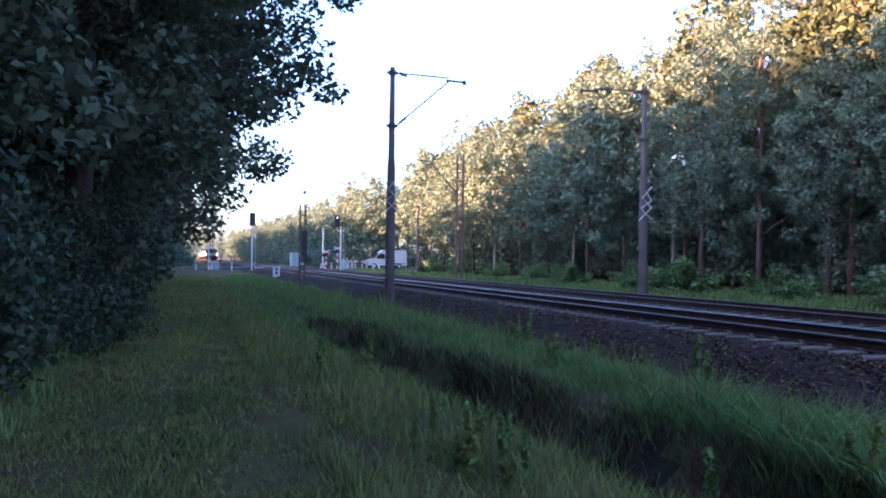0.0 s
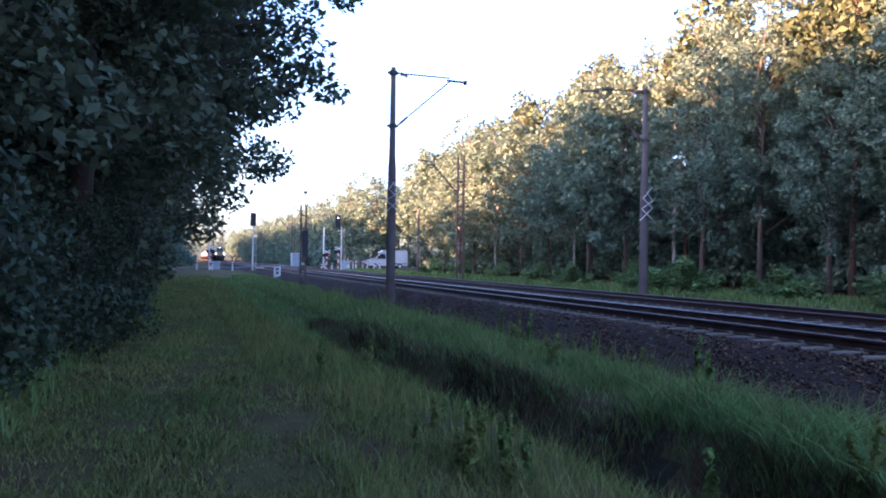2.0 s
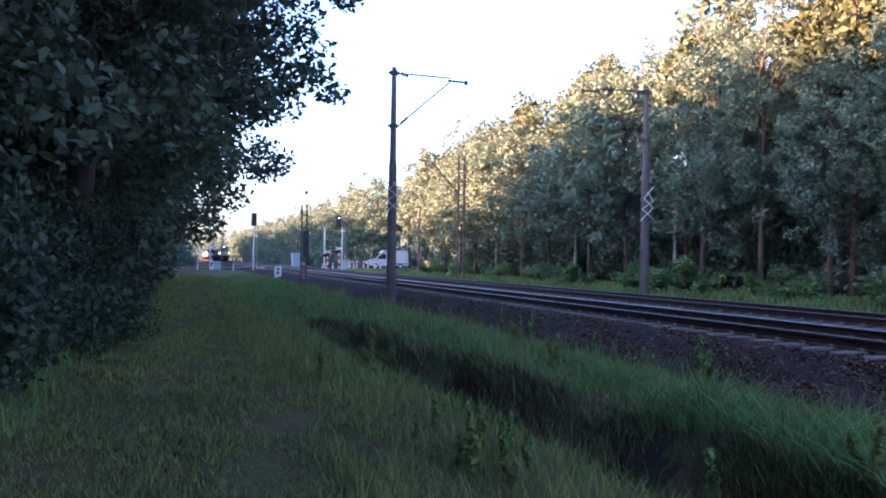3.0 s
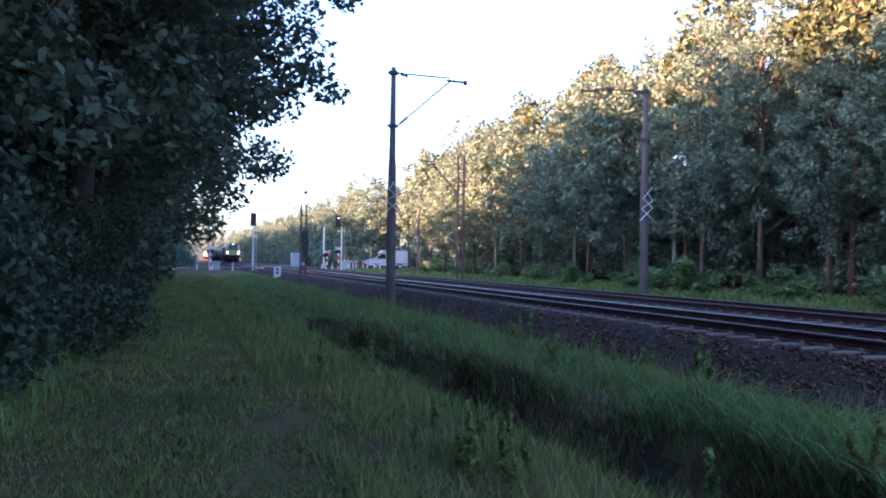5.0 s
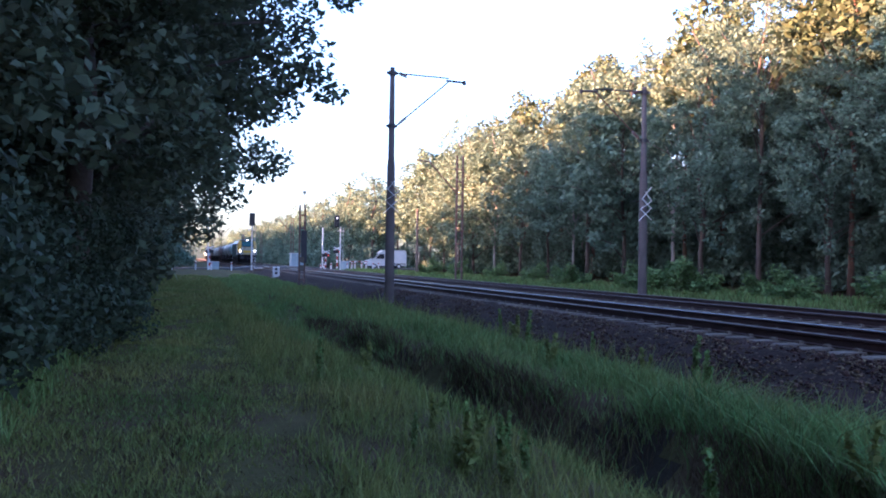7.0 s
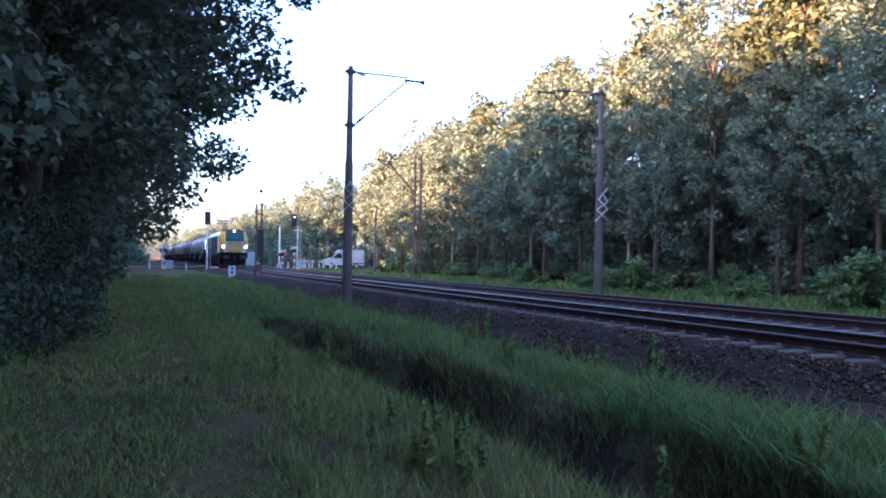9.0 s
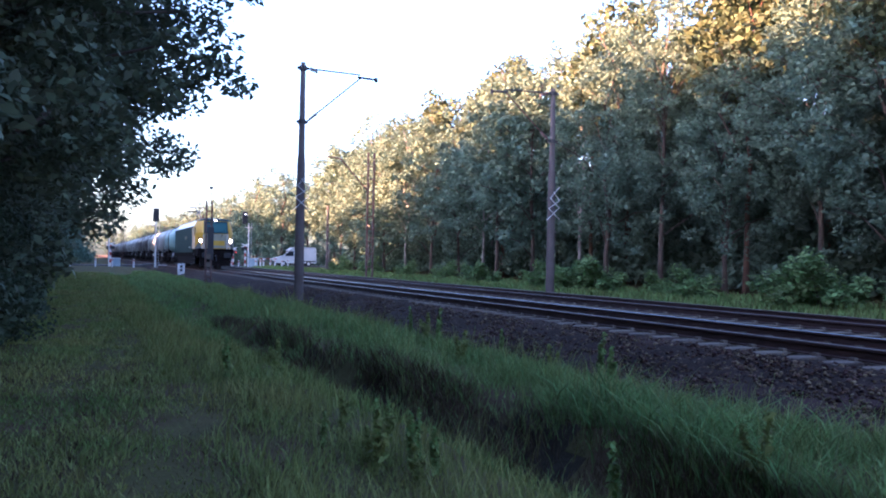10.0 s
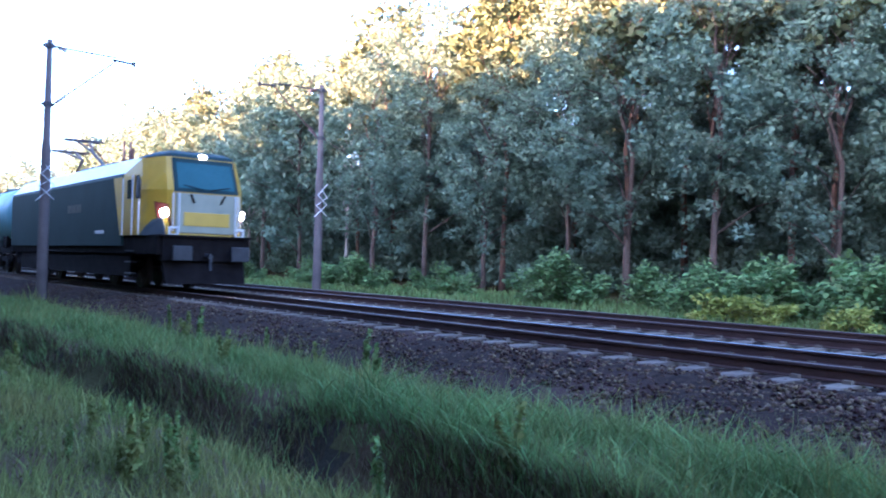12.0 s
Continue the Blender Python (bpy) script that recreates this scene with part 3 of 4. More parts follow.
strew("bank_grass", "lush green grass on the railway bank", 92000, 3.8, 6.3, 1.6, 75, 0.08, 0.25, 0.0075, M_GRASS, 0.75, 2.2, None, (0.7, 0))
strew("bank_edge_grass", "thin short grass where the bank meets the gravel", 9000, 6.1, 6.9, 1.6, 60, 0.06, 0.2, 0.007, M_GRASS, 0.7, 2.0, 0.1)
strew("dead_grass", "brown withered grass on the ditch slope", 24000, 3.0, 4.0, 1.6, 22, 0.1, 0.28, 0.007, M_DEADGRASS, 0.8, 1.6, 0.2, (1, 0.7))
strew("withered_thatch", "flattened withered grass on the worn path", 9000, -1.2, 2.2, 3.2, 13, 0.03, 0.09, 0.007, M_DEADGRASS, 1.6, 1.2, 0.5, worn=False)
strew("ditch_meadow", "rough grass filling the shallow end of the ditch", 15000, 1.9, 4.0, 15.5, 72, 0.1, 0.25, 0.007, M_GRASS, 0.7, 1.8, 0.7)
strew("seed_grass", "tall pale seeding grass stalks on the bank", 5200, 3.6, 6.9, 2.4, 40, 0.26, 0.5, 0.005, M_DRYGRASS, 0.5, 2.4)
strew("arching_grass", "coarse broad-bladed arching grass on the bank", 2800, 4.6, 6.1, 1.8, 8, 0.22, 0.42, 0.013, M_GRASS, 1.2, 1.5)
strew("ditch_grass", "sparse grass in the dark ditch", 9000, 2.1, 3.7, 1.6, 20, 0.1, 0.26, 0.008, M_GRASS, 0.6, 1.6, 0.05, (1, 1))
strew("far_side_grass", "green grass strip between track and forest", 34000, 17.2, 22.5, 6, 105, 0.12, 0.32, 0.02, M_GRASS, 0.5, 1.4, 0.9)
strew("wood_edge_grass", "shaded tall grass under the wood edge", 14000, -3.6, -1.3, 4, 60, 0.12, 0.34, 0.01, M_GRASS, 0.6, 2.0)


# ---- catenary masts ----
def zigzag(parent, w, y, z0):
    """White diamond-shaped bars wrapped round a mast."""
    bm = bmesh.new()
    pts = [(w * 0.75, z0 + 1.15), (-w * 0.5, z0 + 0.7), (w * 0.75, z0 + 0.35), (-w * 0.95, z0 - 0.15)]
    pts2 = [(-w * 0.1, z0 + 0.95), (w * 0.75, z0 + 0.62), (-w * 0.75, z0 + 0.3), (w * 0.75, z0 - 0.1)]
    for ps_, o in ((pts, 0.0), (pts2, 0.02)):
        for a, b in zip(ps_, ps_[1:]):
            bar(bm, (a[0], y - o, a[1]), (b[0], y - o, b[1]), 0.06, 0.015)
    part("zigzag_marking", bm, M_WHITE, parent, "white diamond-shaped bars")


def pole_mast(x, y, side, label):
    """A tapered round mast with a bracket arm towards the track (side = +1 or -1 along x)."""
    t = thing("catenary_mast", label, "mast", "catenary masts", pose(x, y, -0.62) @ Matrix.Diagonal((1, 1, 1.014, 1)))
    bm = bmesh.new()
    H = 8.4
    loft(bm, [[(r * math.cos(a), r * math.sin(a), z) for a in [math.pi * j / 8 for j in range(16)]] for z, r in ((-0.3, 0.175), (0, 0.175), (4.9, 0.145), (5.2, 0.12), (H - 0.02, 0.085), (H, 0.07))])
    part("pole", bm, M_MAST, t, smooth=True)
    bm = bmesh.new()
    box(bm, -0.45, 0.45, -0.45, 0.45, -0.25, 0.1, 0.04)
    part("footing", bm, M_SLEEPER, t, "concrete footing")
    s = side
    for z in (8.2, 6.33):
        bm = bmesh.new()
        tube(bm, (0, 0, z - 0.07), (0, 0, z + 0.07), 0.14, seg=12)
        box(bm, -0.2, 0.2, -0.05, 0.05, z - 0.04, z + 0.04)
        part("clamp", bm, M_DARKSTEEL, t)
    bm = bmesh.new()
    tube(bm, (0.1 * s, 0, 8.2), (2.1 * s, 0, 8.17), 0.027)
    part("top_tie", bm, M_DARKSTEEL, t)
    bm = bmesh.new()
    tube(bm, (0.1 * s, 0, 6.3), (2.1 * s, 0, 8.05), 0.026)
    part("diagonal_bracket", bm, M_STEEL, t)
    bm = bmesh.new()
    tube(bm, (2.0 * s, 0, 8.08), (2.75 * s, 0, 8.05), 0.04)
    box(bm, 2.7 * s - 0.05, 2.7 * s + 0.05, -0.05, 0.05, 7.97, 8.12)
    part("end_tube", bm, M_DARKSTEEL, t)
    for z, k in ((8.19, 0.0), (6.5, 0.86)):
        for i in range(4):
            bm = bmesh.new()
            o = 0.28 + 0.07 * i
            c = Vector((o * s, 0, z - 0.02 * i if not k else 6.3 + (o - 0.1) * k))
            tube(bm, c - Vector((0.02 * s, 0, 0)), c + Vector((0.02 * s, 0, 0)), 0.07, seg=10)
            part("insulator_disc", bm, M_INSUL, t)
    zigzag(t, 0.32, -0.2, 3.4)
    return t


def lattice_mast(x, y, side, H, arm, label):
    t = thing("lattice_mast", label, "mast", "catenary masts", pose(x, y, -0.6))
    for s in (-1, 1):
        bm = bmesh.new()
        o = (0.2 if arm else 0.16) * s
        box(bm, o - 0.045, o + 0.045, -0.09, 0.09, -0.2, H)
        part("channel", bm, M_STEEL, t)
    for i in range(int(H / 0.8)):
        bm = bmesh.new()
        box(bm, -0.15, 0.15, -0.097, -0.091, 0.3 + 0.8 * i, 0.38 + 0.8 * i)
        part("batten", bm, M_STEEL, t)
    if not arm:
        bm = bmesh.new()
        box(bm, -0.08, 0.28, -0.16, -0.1, 1.4, 3.4, 0.01)
        part("switch_box", bm, M_DARKSTEEL, t, "dark painted switch box")
        bm = bmesh.new()
        box(bm, -0.15, 0.12, -0.175, -0.165, 1.45, 1.75)
        box(bm, -0.15, 0.12, -0.135, -0.125, 0.95, 1.25)
        part("notice_plate", bm, M_SLEEPER, t, "small pale notice plate")
        bm = bmesh.new()
        tube(bm, (0.1, 0, H - 0.1), (0.1, 0, H + 0.75), 0.025, seg=6)
        box(bm, 0.0, 0.2, -0.1, 0.1, H + 0.7, H + 0.86, 0.02)
        part("top_insulator", bm, M_DARKSTEEL, t)
    if arm:
        bm = bmesh.new()
        tube(bm, (0.2 * side, 0, 6.0), (2.1 * side, 0, 8.0), 0.05)
        part("diagonal_bracket", bm, M_STEEL, t)
        bm = bmesh.new()
        tube(bm, (2.0 * side, 0, 7.95), (2.9 * side, 0, 8.05), 0.045)
        part("end_tube", bm, M_STEEL, t)
        bm = bmesh.new()
        tube(bm, (0.2 * side, 0, 7.6), (1.2 * side, 0, 7.7), 0.02)
        part("stub_tie", bm, M_STEEL, t)
    return t


pole_mast(7.0, 29.3, 1, "tapered grey catenary mast with white diamond marking, near track")
pole_mast(17.0, 29.1, -1, "tapered grey catenary mast with white diamond marking, forest side")
lattice_mast(17.0, 52.0, -1, 8.45, True, "brown steel lattice catenary mast with diagonal arm")
lattice_mast(7.05, 53.0, 1, 5.0, False, "short dark double-post steel lattice beside the track")


# ---- train ----
M_YELLOW = mat("yellow_cab_paint", (0.38, 0.235, 0.02), (0.46, 0.29, 0.03), 2, 0.35, 0.02, 30, coarse=(1.5, (0.33, 0.21, 0.04), 0.62))
M_CABWHITE = mat("pale_grey_nose_paint", (0.2, 0.2, 0.14), (0.27, 0.265, 0.19), 2, 0.4, 0.02, 30)
M_LOCOSIDE = mat("dark_green_grey_paint", (0.013, 0.028, 0.027), (0.021, 0.04, 0.039), 1.0, 0.6, 0.03, 20, spec=0.08)
M_LOCOROOF = mat("light_grey_roof_paint", (0.6, 0.61, 0.62), (0.72, 0.72, 0.72), 1.2, 0.45, 0.05, 20)
M_UNDER = mat("grimy_underframe", (0.006, 0.005, 0.0055), (0.016, 0.013, 0.012), 3, 0.9, 0.3, 30, spec=0.05)
M_WHEEL = mat("wheel_steel", (0.07, 0.055, 0.05), (0.12, 0.1, 0.09), 4, 0.5, 0.1, 40, metal=0.6)
M_SCREEN = mat("tinted_windscreen", (0.018, 0.064, 0.068), (0.028, 0.085, 0.09), 1.0, 0.08, 0.0, 20, spec=0.2)
M_GLASSDARK = mat("dark_cab_glass", (0.015, 0.018, 0.02), (0.03, 0.03, 0.035), 1.0, 0.08, 0.0, 20, spec=0.8)
M_REDBROWN = mat("dark_red_lamp_housing", (0.05, 0.012, 0.008), (0.08, 0.02, 0.014), 3, 0.4, 0.0, 30)
M_BUFFER = mat("worn_buffer_steel", (0.016, 0.017, 0.02), (0.035, 0.036, 0.042), 3, 0.5, 0.1, 30, metal=0.3)
M_TANK = mat("weathered_grey_tank_paint", (0.18, 0.2, 0.195), (0.28, 0.295, 0.285), 0.7, 0.38, 0.04, 12, coarse=(0.9, (0.2, 0.17, 0.16), 0.6), vary=0.12)
M_TANKDARK = mat("sooty_black_tank_paint", (0.04, 0.042, 0.05), (0.09, 0.085, 0.085), 0.7, 0.4, 0.04, 12, coarse=(0.9, (0.14, 0.08, 0.06), 0.62), vary=0.12)
M_HEAD = glow("lit_headlamp", (1.0, 0.8, 0.58), 9.0)
M_HEADTOP = glow("lit_top_lamp", (1.0, 0.93, 0.85), 0.9)
M_DIMLETTER = mat("faded_ochre_lettering", (0.05, 0.05, 0.035), (0.08, 0.075, 0.05), 3, 0.6, 0.0, 30)
M_CORNERGREY = mat("mid_grey_corner_paint", (0.06, 0.075, 0.085), (0.09, 0.105, 0.115), 2, 0.5, 0.02, 30)
M_TEALTANK = mat("faded_teal_tank_paint", (0.1, 0.2, 0.21), (0.15, 0.26, 0.27), 0.7, 0.42, 0.04, 12, coarse=(0.9, (0.2, 0.16, 0.17), 0.6), vary=0.1)


def wheelset(parent, y, r):
    bm = bmesh.new()
    tube(bm, (-0.95, 0, 0), (0.95, 0, 0), 0.09, seg=10)
    for s in (-1, 1):
        tube(bm, (s * 0.69, 0, 0), (s * 0.825, 0, 0), r, seg=28)
        tube(bm, (s * 0.66, 0, 0), (s * 0.69, 0, 0), r + 0.028, seg=28)
        tube(bm, (s * 0.825, 0, 0), (s * 0.85, 0, 0), r * 0.8, seg=20)
        for k in range(6):
            a = k * math.pi / 3
            bar(bm, (s * 0.855, 0.1 * math.cos(a), 0.1 * math.sin(a)), (s * 0.855, r * 0.75 * math.cos(a), r * 0.75 * math.sin(a)), 0.05, 0.02)
    ob = part("wheelset", bm, M_WHEEL, parent, "steel wheels on an axle")
    ob.location = (0, y, r)
    return ob


def bogie(parent, y, base, r):
    bm = bmesh.new()
    for s in (-1, 1):
        box(bm, s * 1.05 - 0.07, s * 1.05 + 0.07, y - base / 2 - 0.6, y + base / 2 + 0.6, 0.55, 0.8, 0.03)
        for d in (-base / 2, base / 2):
            box(bm, s * 1.08 - 0.12, s * 1.08 + 0.12, y + d - 0.2, y + d + 0.2, 0.32, 0.68, 0.03)
            for e in (-0.3, 0.3):
                tube(bm, (s * 1.08, y + d + e, 0.5), (s * 1.08, y + d + e, 0.85), 0.09, seg=8)
    box(bm, -1.0, 1.0, y - 0.3, y + 0.3, 0.5, 0.85, 0.03)
    part("bogie_frame", bm, M_UNDER, parent)


def buffers(parent, y, s):
    for x in (-0.875, 0.875):
        bm = bmesh.new()
        tube(bm, (x, y, 1.06), (x, y - s * 0.4, 1.06), 0.11, seg=12)
        box(bm, x - 0.28, x + 0.28, min(y - s * 0.44, y - s * 0.4), max(y - s * 0.44, y - s * 0.4), 0.86, 1.26, 0.012)
        part("buffer", bm, M_BUFFER, parent)


def locomotive():
    t = thing("locomotive", "yellow and dark green electric locomotive with lit headlamps", "locomotive", "train")
    L = 18.0
    # body shell between the cabs
    bm = bmesh.new()
    side = [(1.5, 1.25), (1.5, 3.28), (1.46, 3.38)]
    loft(bm, [[(x, y, z) for x, z in side] + [(-x, y, z) for x, z in reversed(side)] for y in (2.9, 8, 13, L - 0.3)])
    part("body_shell", bm, M_LOCOSIDE, t, "dark green-grey body side")
    for s in (-1, 1):                                   # lettering and the slanting end of the yellow
        bm = bmesh.new()
        for i in range(9):
            box(bm, s * 1.503 - 0.004, s * 1.503 + 0.004, 7.2 + i * 0.19, 7.33 + i * 0.19, 2.35, 2.62)
        part("side_lettering", bm, M_DIMLETTER, t, "unreadable faded lettering bars")
        bm = bmesh.new()
        loft(bm, [[(s * (1.5 + o), y, z) for y, z in ((2.9, 1.56), (3.02, 1.56), (3.75, 3.27), (2.9, 3.27))] for o in (-0.01, 0.006)])
        part("livery_wedge", bm, M_YELLOW, t, "slanting yellow end of the cab livery")
        bm = bmesh.new()
        for i in range(8):
            box(bm, s * 1.503 - 0.004, s * 1.503 + 0.004, 4.6 + i * 0.12, 4.68 + i * 0.12, 1.62, 1.72)
        part("side_number", bm, M_WHITE, t, "small white bars")
    # roof
    bm = bmesh.new()
    rf = [(1.47, 3.385), (0.98, 3.9), (0.5, 3.98)]
    loft(bm, [[(x * k, y, z) for x, z in rf] + [(-x * k, y, z) for x, z in reversed(rf)] for y, k in ((1.0, 0.9), (2.6, 0.99), (6, 1), (12, 1), (L - 0.35, 1))])
    part("roof", bm, M_LOCOROOF, t, "pale grey roof with sloped shoulders")
    # cab
    bm = bmesh.new()
    low = []
    for y, w in ((0.02, 1.02), (0.14, 1.14), (0.95, 1.44), (1.2, 1.5), (2.95, 1.5)):
        low.append([(w, y, 1.55), (w, y, 2.3), (w, y, 2.8), (-w, y, 2.8), (-w, y, 2.3), (-w, y, 1.55)])
    loft(bm, low)
    part("cab_lower", bm, M_YELLOW, t, "yellow cab side")
    bm = bmesh.new()
    up = []
    for z, f, w in ((2.8, 0.02, 1.0), (3.3, 0.232, 0.98), (3.75, 0.42, 0.93)):
        k = (z - 2.8) / 0.95
        ww = 1.5 - 0.12 * k
        up.append([(w, f, z), (w + 0.13, f + 0.1, z), (ww - 0.06, f + 0.85, z), (ww, f + 1.1, z), (1.5 - 0.05 * k, 2.95, min(z, 3.36)), (-1.5 + 0.05 * k, 2.95, min(z, 3.36)), (-ww, f + 1.1, z), (-ww + 0.06, f + 0.85, z), (-w - 0.13, f + 0.1, z), (-w, f, z)])
    loft(bm, up)
    part("cab_upper", bm, M_YELLOW, t, "yellow cab corner")
    bm = bmesh.new()                                     # roof cap of the cab
    cap = []
    for z, f, w, b in ((3.752, 0.40, 0.95, 1.38), (3.86, 0.5, 0.92, 1.2), (3.96, 0.8, 0.8, 0.95)):
        cap.append([(w, f, z), (b, f + 0.9, z), (b, 1.9, z), (-b, 1.9, z), (-b, f + 0.9, z), (-w, f, z)])
    loft(bm, cap)
    part("cab_roof_cap", bm, M_LOCOSIDE, t, "dark blue-grey cab roof front")
    # windscreen, set proud in its dark frame
    def on_front(x, z, o):
        return (x, 0.02 + (z - 2.8) * 0.42 - o, z)
    bm = bmesh.new()
    loft(bm, [[on_front(x, z, o) for x, z in ((-0.99, 2.76), (0.99, 2.76), (0.95, 3.72), (-0.95, 3.72))] for o in (0.0, 0.02)])
    part("windscreen_frame", bm, M_LOCOSIDE, t)
    bm = bmesh.new()
    loft(bm, [[on_front(x, z, o) for x, z in ((-0.86, 2.86), (0.86, 2.86), (0.84, 3.6), (-0.84, 3.6))] for o in (0.02, 0.035)])
    part("windscreen", bm, M_SCREEN, t, "blue-tinted windscreen")
    for s in (-1, 1):
        bm = bmesh.new()
        bar(bm, on_front(s * 0.1, 2.84, 0.05), on_front(s * 0.7, 2.95, 0.05), 0.02, 0.02)
        part("wiper", bm, M_UNDER, t)
    # nose panel with rails, vents and lamps
    bm = bmesh.new()
    box(bm, -0.94, 0.94, -0.03, 0.03, 1.62, 2.72, 0.02)
    part("nose_panel", bm, M_CABWHITE, t, "pale grey nose panel")
    bm = bmesh.new()
    box(bm, -0.7, 0.7, -0.045, -0.02, 1.82, 2.2, 0.012)
    part("nose_badge_field", bm, M_YELLOW, t, "yellow badge field")
    for s in (-1, 1):
        bm = bmesh.new()
        bar(bm, (s * 0.52, -0.045, 2.7), (s * 0.4, -0.045, 2.46), 0.13, 0.03)
        part("nose_vent", bm, M_UNDER, t)
        bm = bmesh.new()
        for x in (0.86, 1.0):
            tube(bm, (s * x, -0.08 + (0.1 if x > 0.9 else 0), 1.66), (s * x, -0.08 + (0.1 if x > 0.9 else 0), 2.72), 0.022, seg=6)
        part("nose_handrail", bm, M_WHITE, t, "white handrail")
        bm = bmesh.new()
        loft(bm, [[(s * 1.03, 0.06 - o, 1.72), (s * 1.27, 0.42 - o, 1.72), (s * 1.34, 0.62 - o, 2.48), (s * 1.12, 0.1 - o, 2.4)] for o in (0, 0.06)])
        part("lamp_housing", bm, M_REDBROWN, t, "dark red lamp recess")
        bm = bmesh.new()
        tube(bm, (s * 1.135, 0.225, 2.17), (s * 1.19, 0.17, 2.17), 0.13, 0.12, seg=16)
        part("headlamp", bm, M_HEAD, t, "glowing warm headlamp")
        bm = bmesh.new()
        for x, z in ((0.0, 1.56), (0.0, 1.76)):
            box(bm, s * 1.0 - 0.14, s * 1.0 + 0.14, -0.1, -0.04, z - 0.025, z + 0.025)
        for x in (-0.12, 0.12):
            box(bm, s * 1.0 + x - 0.025, s * 1.0 + x + 0.025, -0.1, -0.04, 1.56, 1.76)
        part("step_bracket", bm, M_WHITE, t, "white square bracket")
        # grey sweep under the lamps
        bm = bmesh.new()
        loft(bm, [[(s * (1.14 + o), 0.12, 1.54), (s * (1.47 + o), 0.97, 1.54), (s * (1.5 + o), 1.25, 1.54), (s * (1.47 + o), 0.9, 1.75), (s * (1.34 + o), 0.6, 1.98), (s * (1.2 + o), 0.22, 2.02)] for o in (0.0, 0.03)])
        part("corner_sweep", bm, M_CORNERGREY, t, "mid grey curved corner panel")
        # side window, door and rails
        bm = bmesh.new()
        loft(bm, [[(s * (1.5 + o - 0.04 * max(0, z - 2.9)), y, z) for y, z in ((1.24, 2.58), (1.68, 2.58), (1.68, 3.25), (1.5, 3.25), (1.34, 3.1), (1.26, 2.85))] for o in (-0.015, 0.015)])
        part("cab_side_window", bm, M_GLASSDARK, t)
        bm = bmesh.new()
        box(bm, s * 1.5 - 0.02, s * 1.5 + 0.02, 1.85, 2.5, 1.6, 3.28, 0.01)
        door = part("cab_door", bm, M_YELLOW, t)
        bm = bmesh.new()
        box(bm, s * 1.52 - 0.012, s * 1.52 + 0.012, 1.98, 2.36, 2.6, 3.15, 0.008)
        part("door_window", bm, M_GLASSDARK, door)
        for y, z1 in ((1.2, 2.55), (1.76, 3.25), (2.62, 3.2)):
            bm = bmesh.new()
            tube(bm, (s * 1.57, y, 1.55), (s * 1.57, y, z1), 0.024, seg=6)
            part("door_handrail", bm, M_WHITE, t, "white handrail")
        for z in (0.45, 0.78, 1.1):
            bm = bmesh.new()
            box(bm, s * 1.42 - 0.1, s * 1.42 + 0.1, 1.9, 2.45, z - 0.02, z + 0.02)
            part("door_step", bm, M_BUFFER, t)
    bm = bmesh.new()
    box(bm, -0.1, 0.1, 0.38, 0.5, 3.745, 3.86, 0.02)
    part("top_lamp", bm, M_HEADTOP, t, "glowing white top lamp")
    # frame, buffer beam, plough
    bm = bmesh.new()
    box(bm, -1.42, 1.42, 0.05, L - 0.1, 1.0, 1.56, 0.03)
    part("underframe", bm, M_UNDER, t)
    bm = bmesh.new()
    loft(bm, [[(-1.3, y0, z0), (1.3, y0, z0), (1.3, y1, z1), (-1.3, y1, z1)] for y0, z0, y1, z1 in ((-0.05, 0.85, -0.05, 1.5), (0.3, 0.85, 0.3, 1.5))])
    part("buffer_beam", bm, M_UNDER, t)
    bm = bmesh.new()
    box(bm, -1.4, 1.4, -0.16, 0.02, 1.5, 1.56, 0.01)
    part("front_step", bm, M_UNDER, t)
    bm = bmesh.new()
    loft(bm, [[(-1.25, 0.1, 0.86), (1.25, 0.1, 0.86), (1.25, 0.2, 0.86), (-1.25, 0.2, 0.86)], [(-1.2, -0.15, 0.22), (1.2, -0.15, 0.22), (1.2, 0.0, 0.22), (-1.2, 0.0, 0.22)]])
    part("snow_plough", bm, M_UNDER, t)
    bm = bmesh.new()
    tube(bm, (0, -0.05, 1.0), (0, -0.38, 0.98), 0.07)
    bar(bm, (0, -0.36, 1.0), (0, -0.4, 0.6), 0.06, 0.04)
    part("coupling_hook", bm, M_BUFFER, t)
    buffers(t, -0.05, 1)
    buffers(t, L - 0.1, -1)
    bm = bmesh.new()
    box(bm, -1.2, 1.2, 6.6, 11.4, 0.4, 1.0, 0.05)
    part("equipment_box", bm, M_UNDER, t)
    # dark sheets added to stand for the shade between the bogies
    for s in (-1, 1):
        bm = bmesh.new()
        box(bm, s * 1.3 - 0.05, s * 1.3 + 0.05, 2.4, 16.4, 0.34, 1.02, 0.02)
        part("dark_infill", bm, M_UNDER, t)
    for y in (4.3, 13.7):
        bogie(t, y, 2.6, 0.61)
        for d in (-1.3, 1.3):
            wheelset(t, y + d, 0.61)
    # roof gear: one pantograph on a straight raised arm, one bent at its knee
    for y, knee, headp in ((9.4, (11.2, 4.8), (12.7, 5.4)), (13.7, (12.6, 4.65), (14.6, 5.12))):
        bm = bmesh.new()
        box(bm, -0.5, 0.5, y - 0.6, y + 0.6, 4.02, 4.07, 0.01)
        for x in (-0.45, 0.45):
            for d in (-0.45, 0.45):
                tube(bm, (x, y + d, 3.9), (x, y + d, 4.04), 0.05, seg=8)
        tube(bm, (0, y, 4.06), (0, *knee), 0.06)
        for x in (-0.25, 0.25):
            tube(bm, (0, *knee), (x, *headp), 0.04)
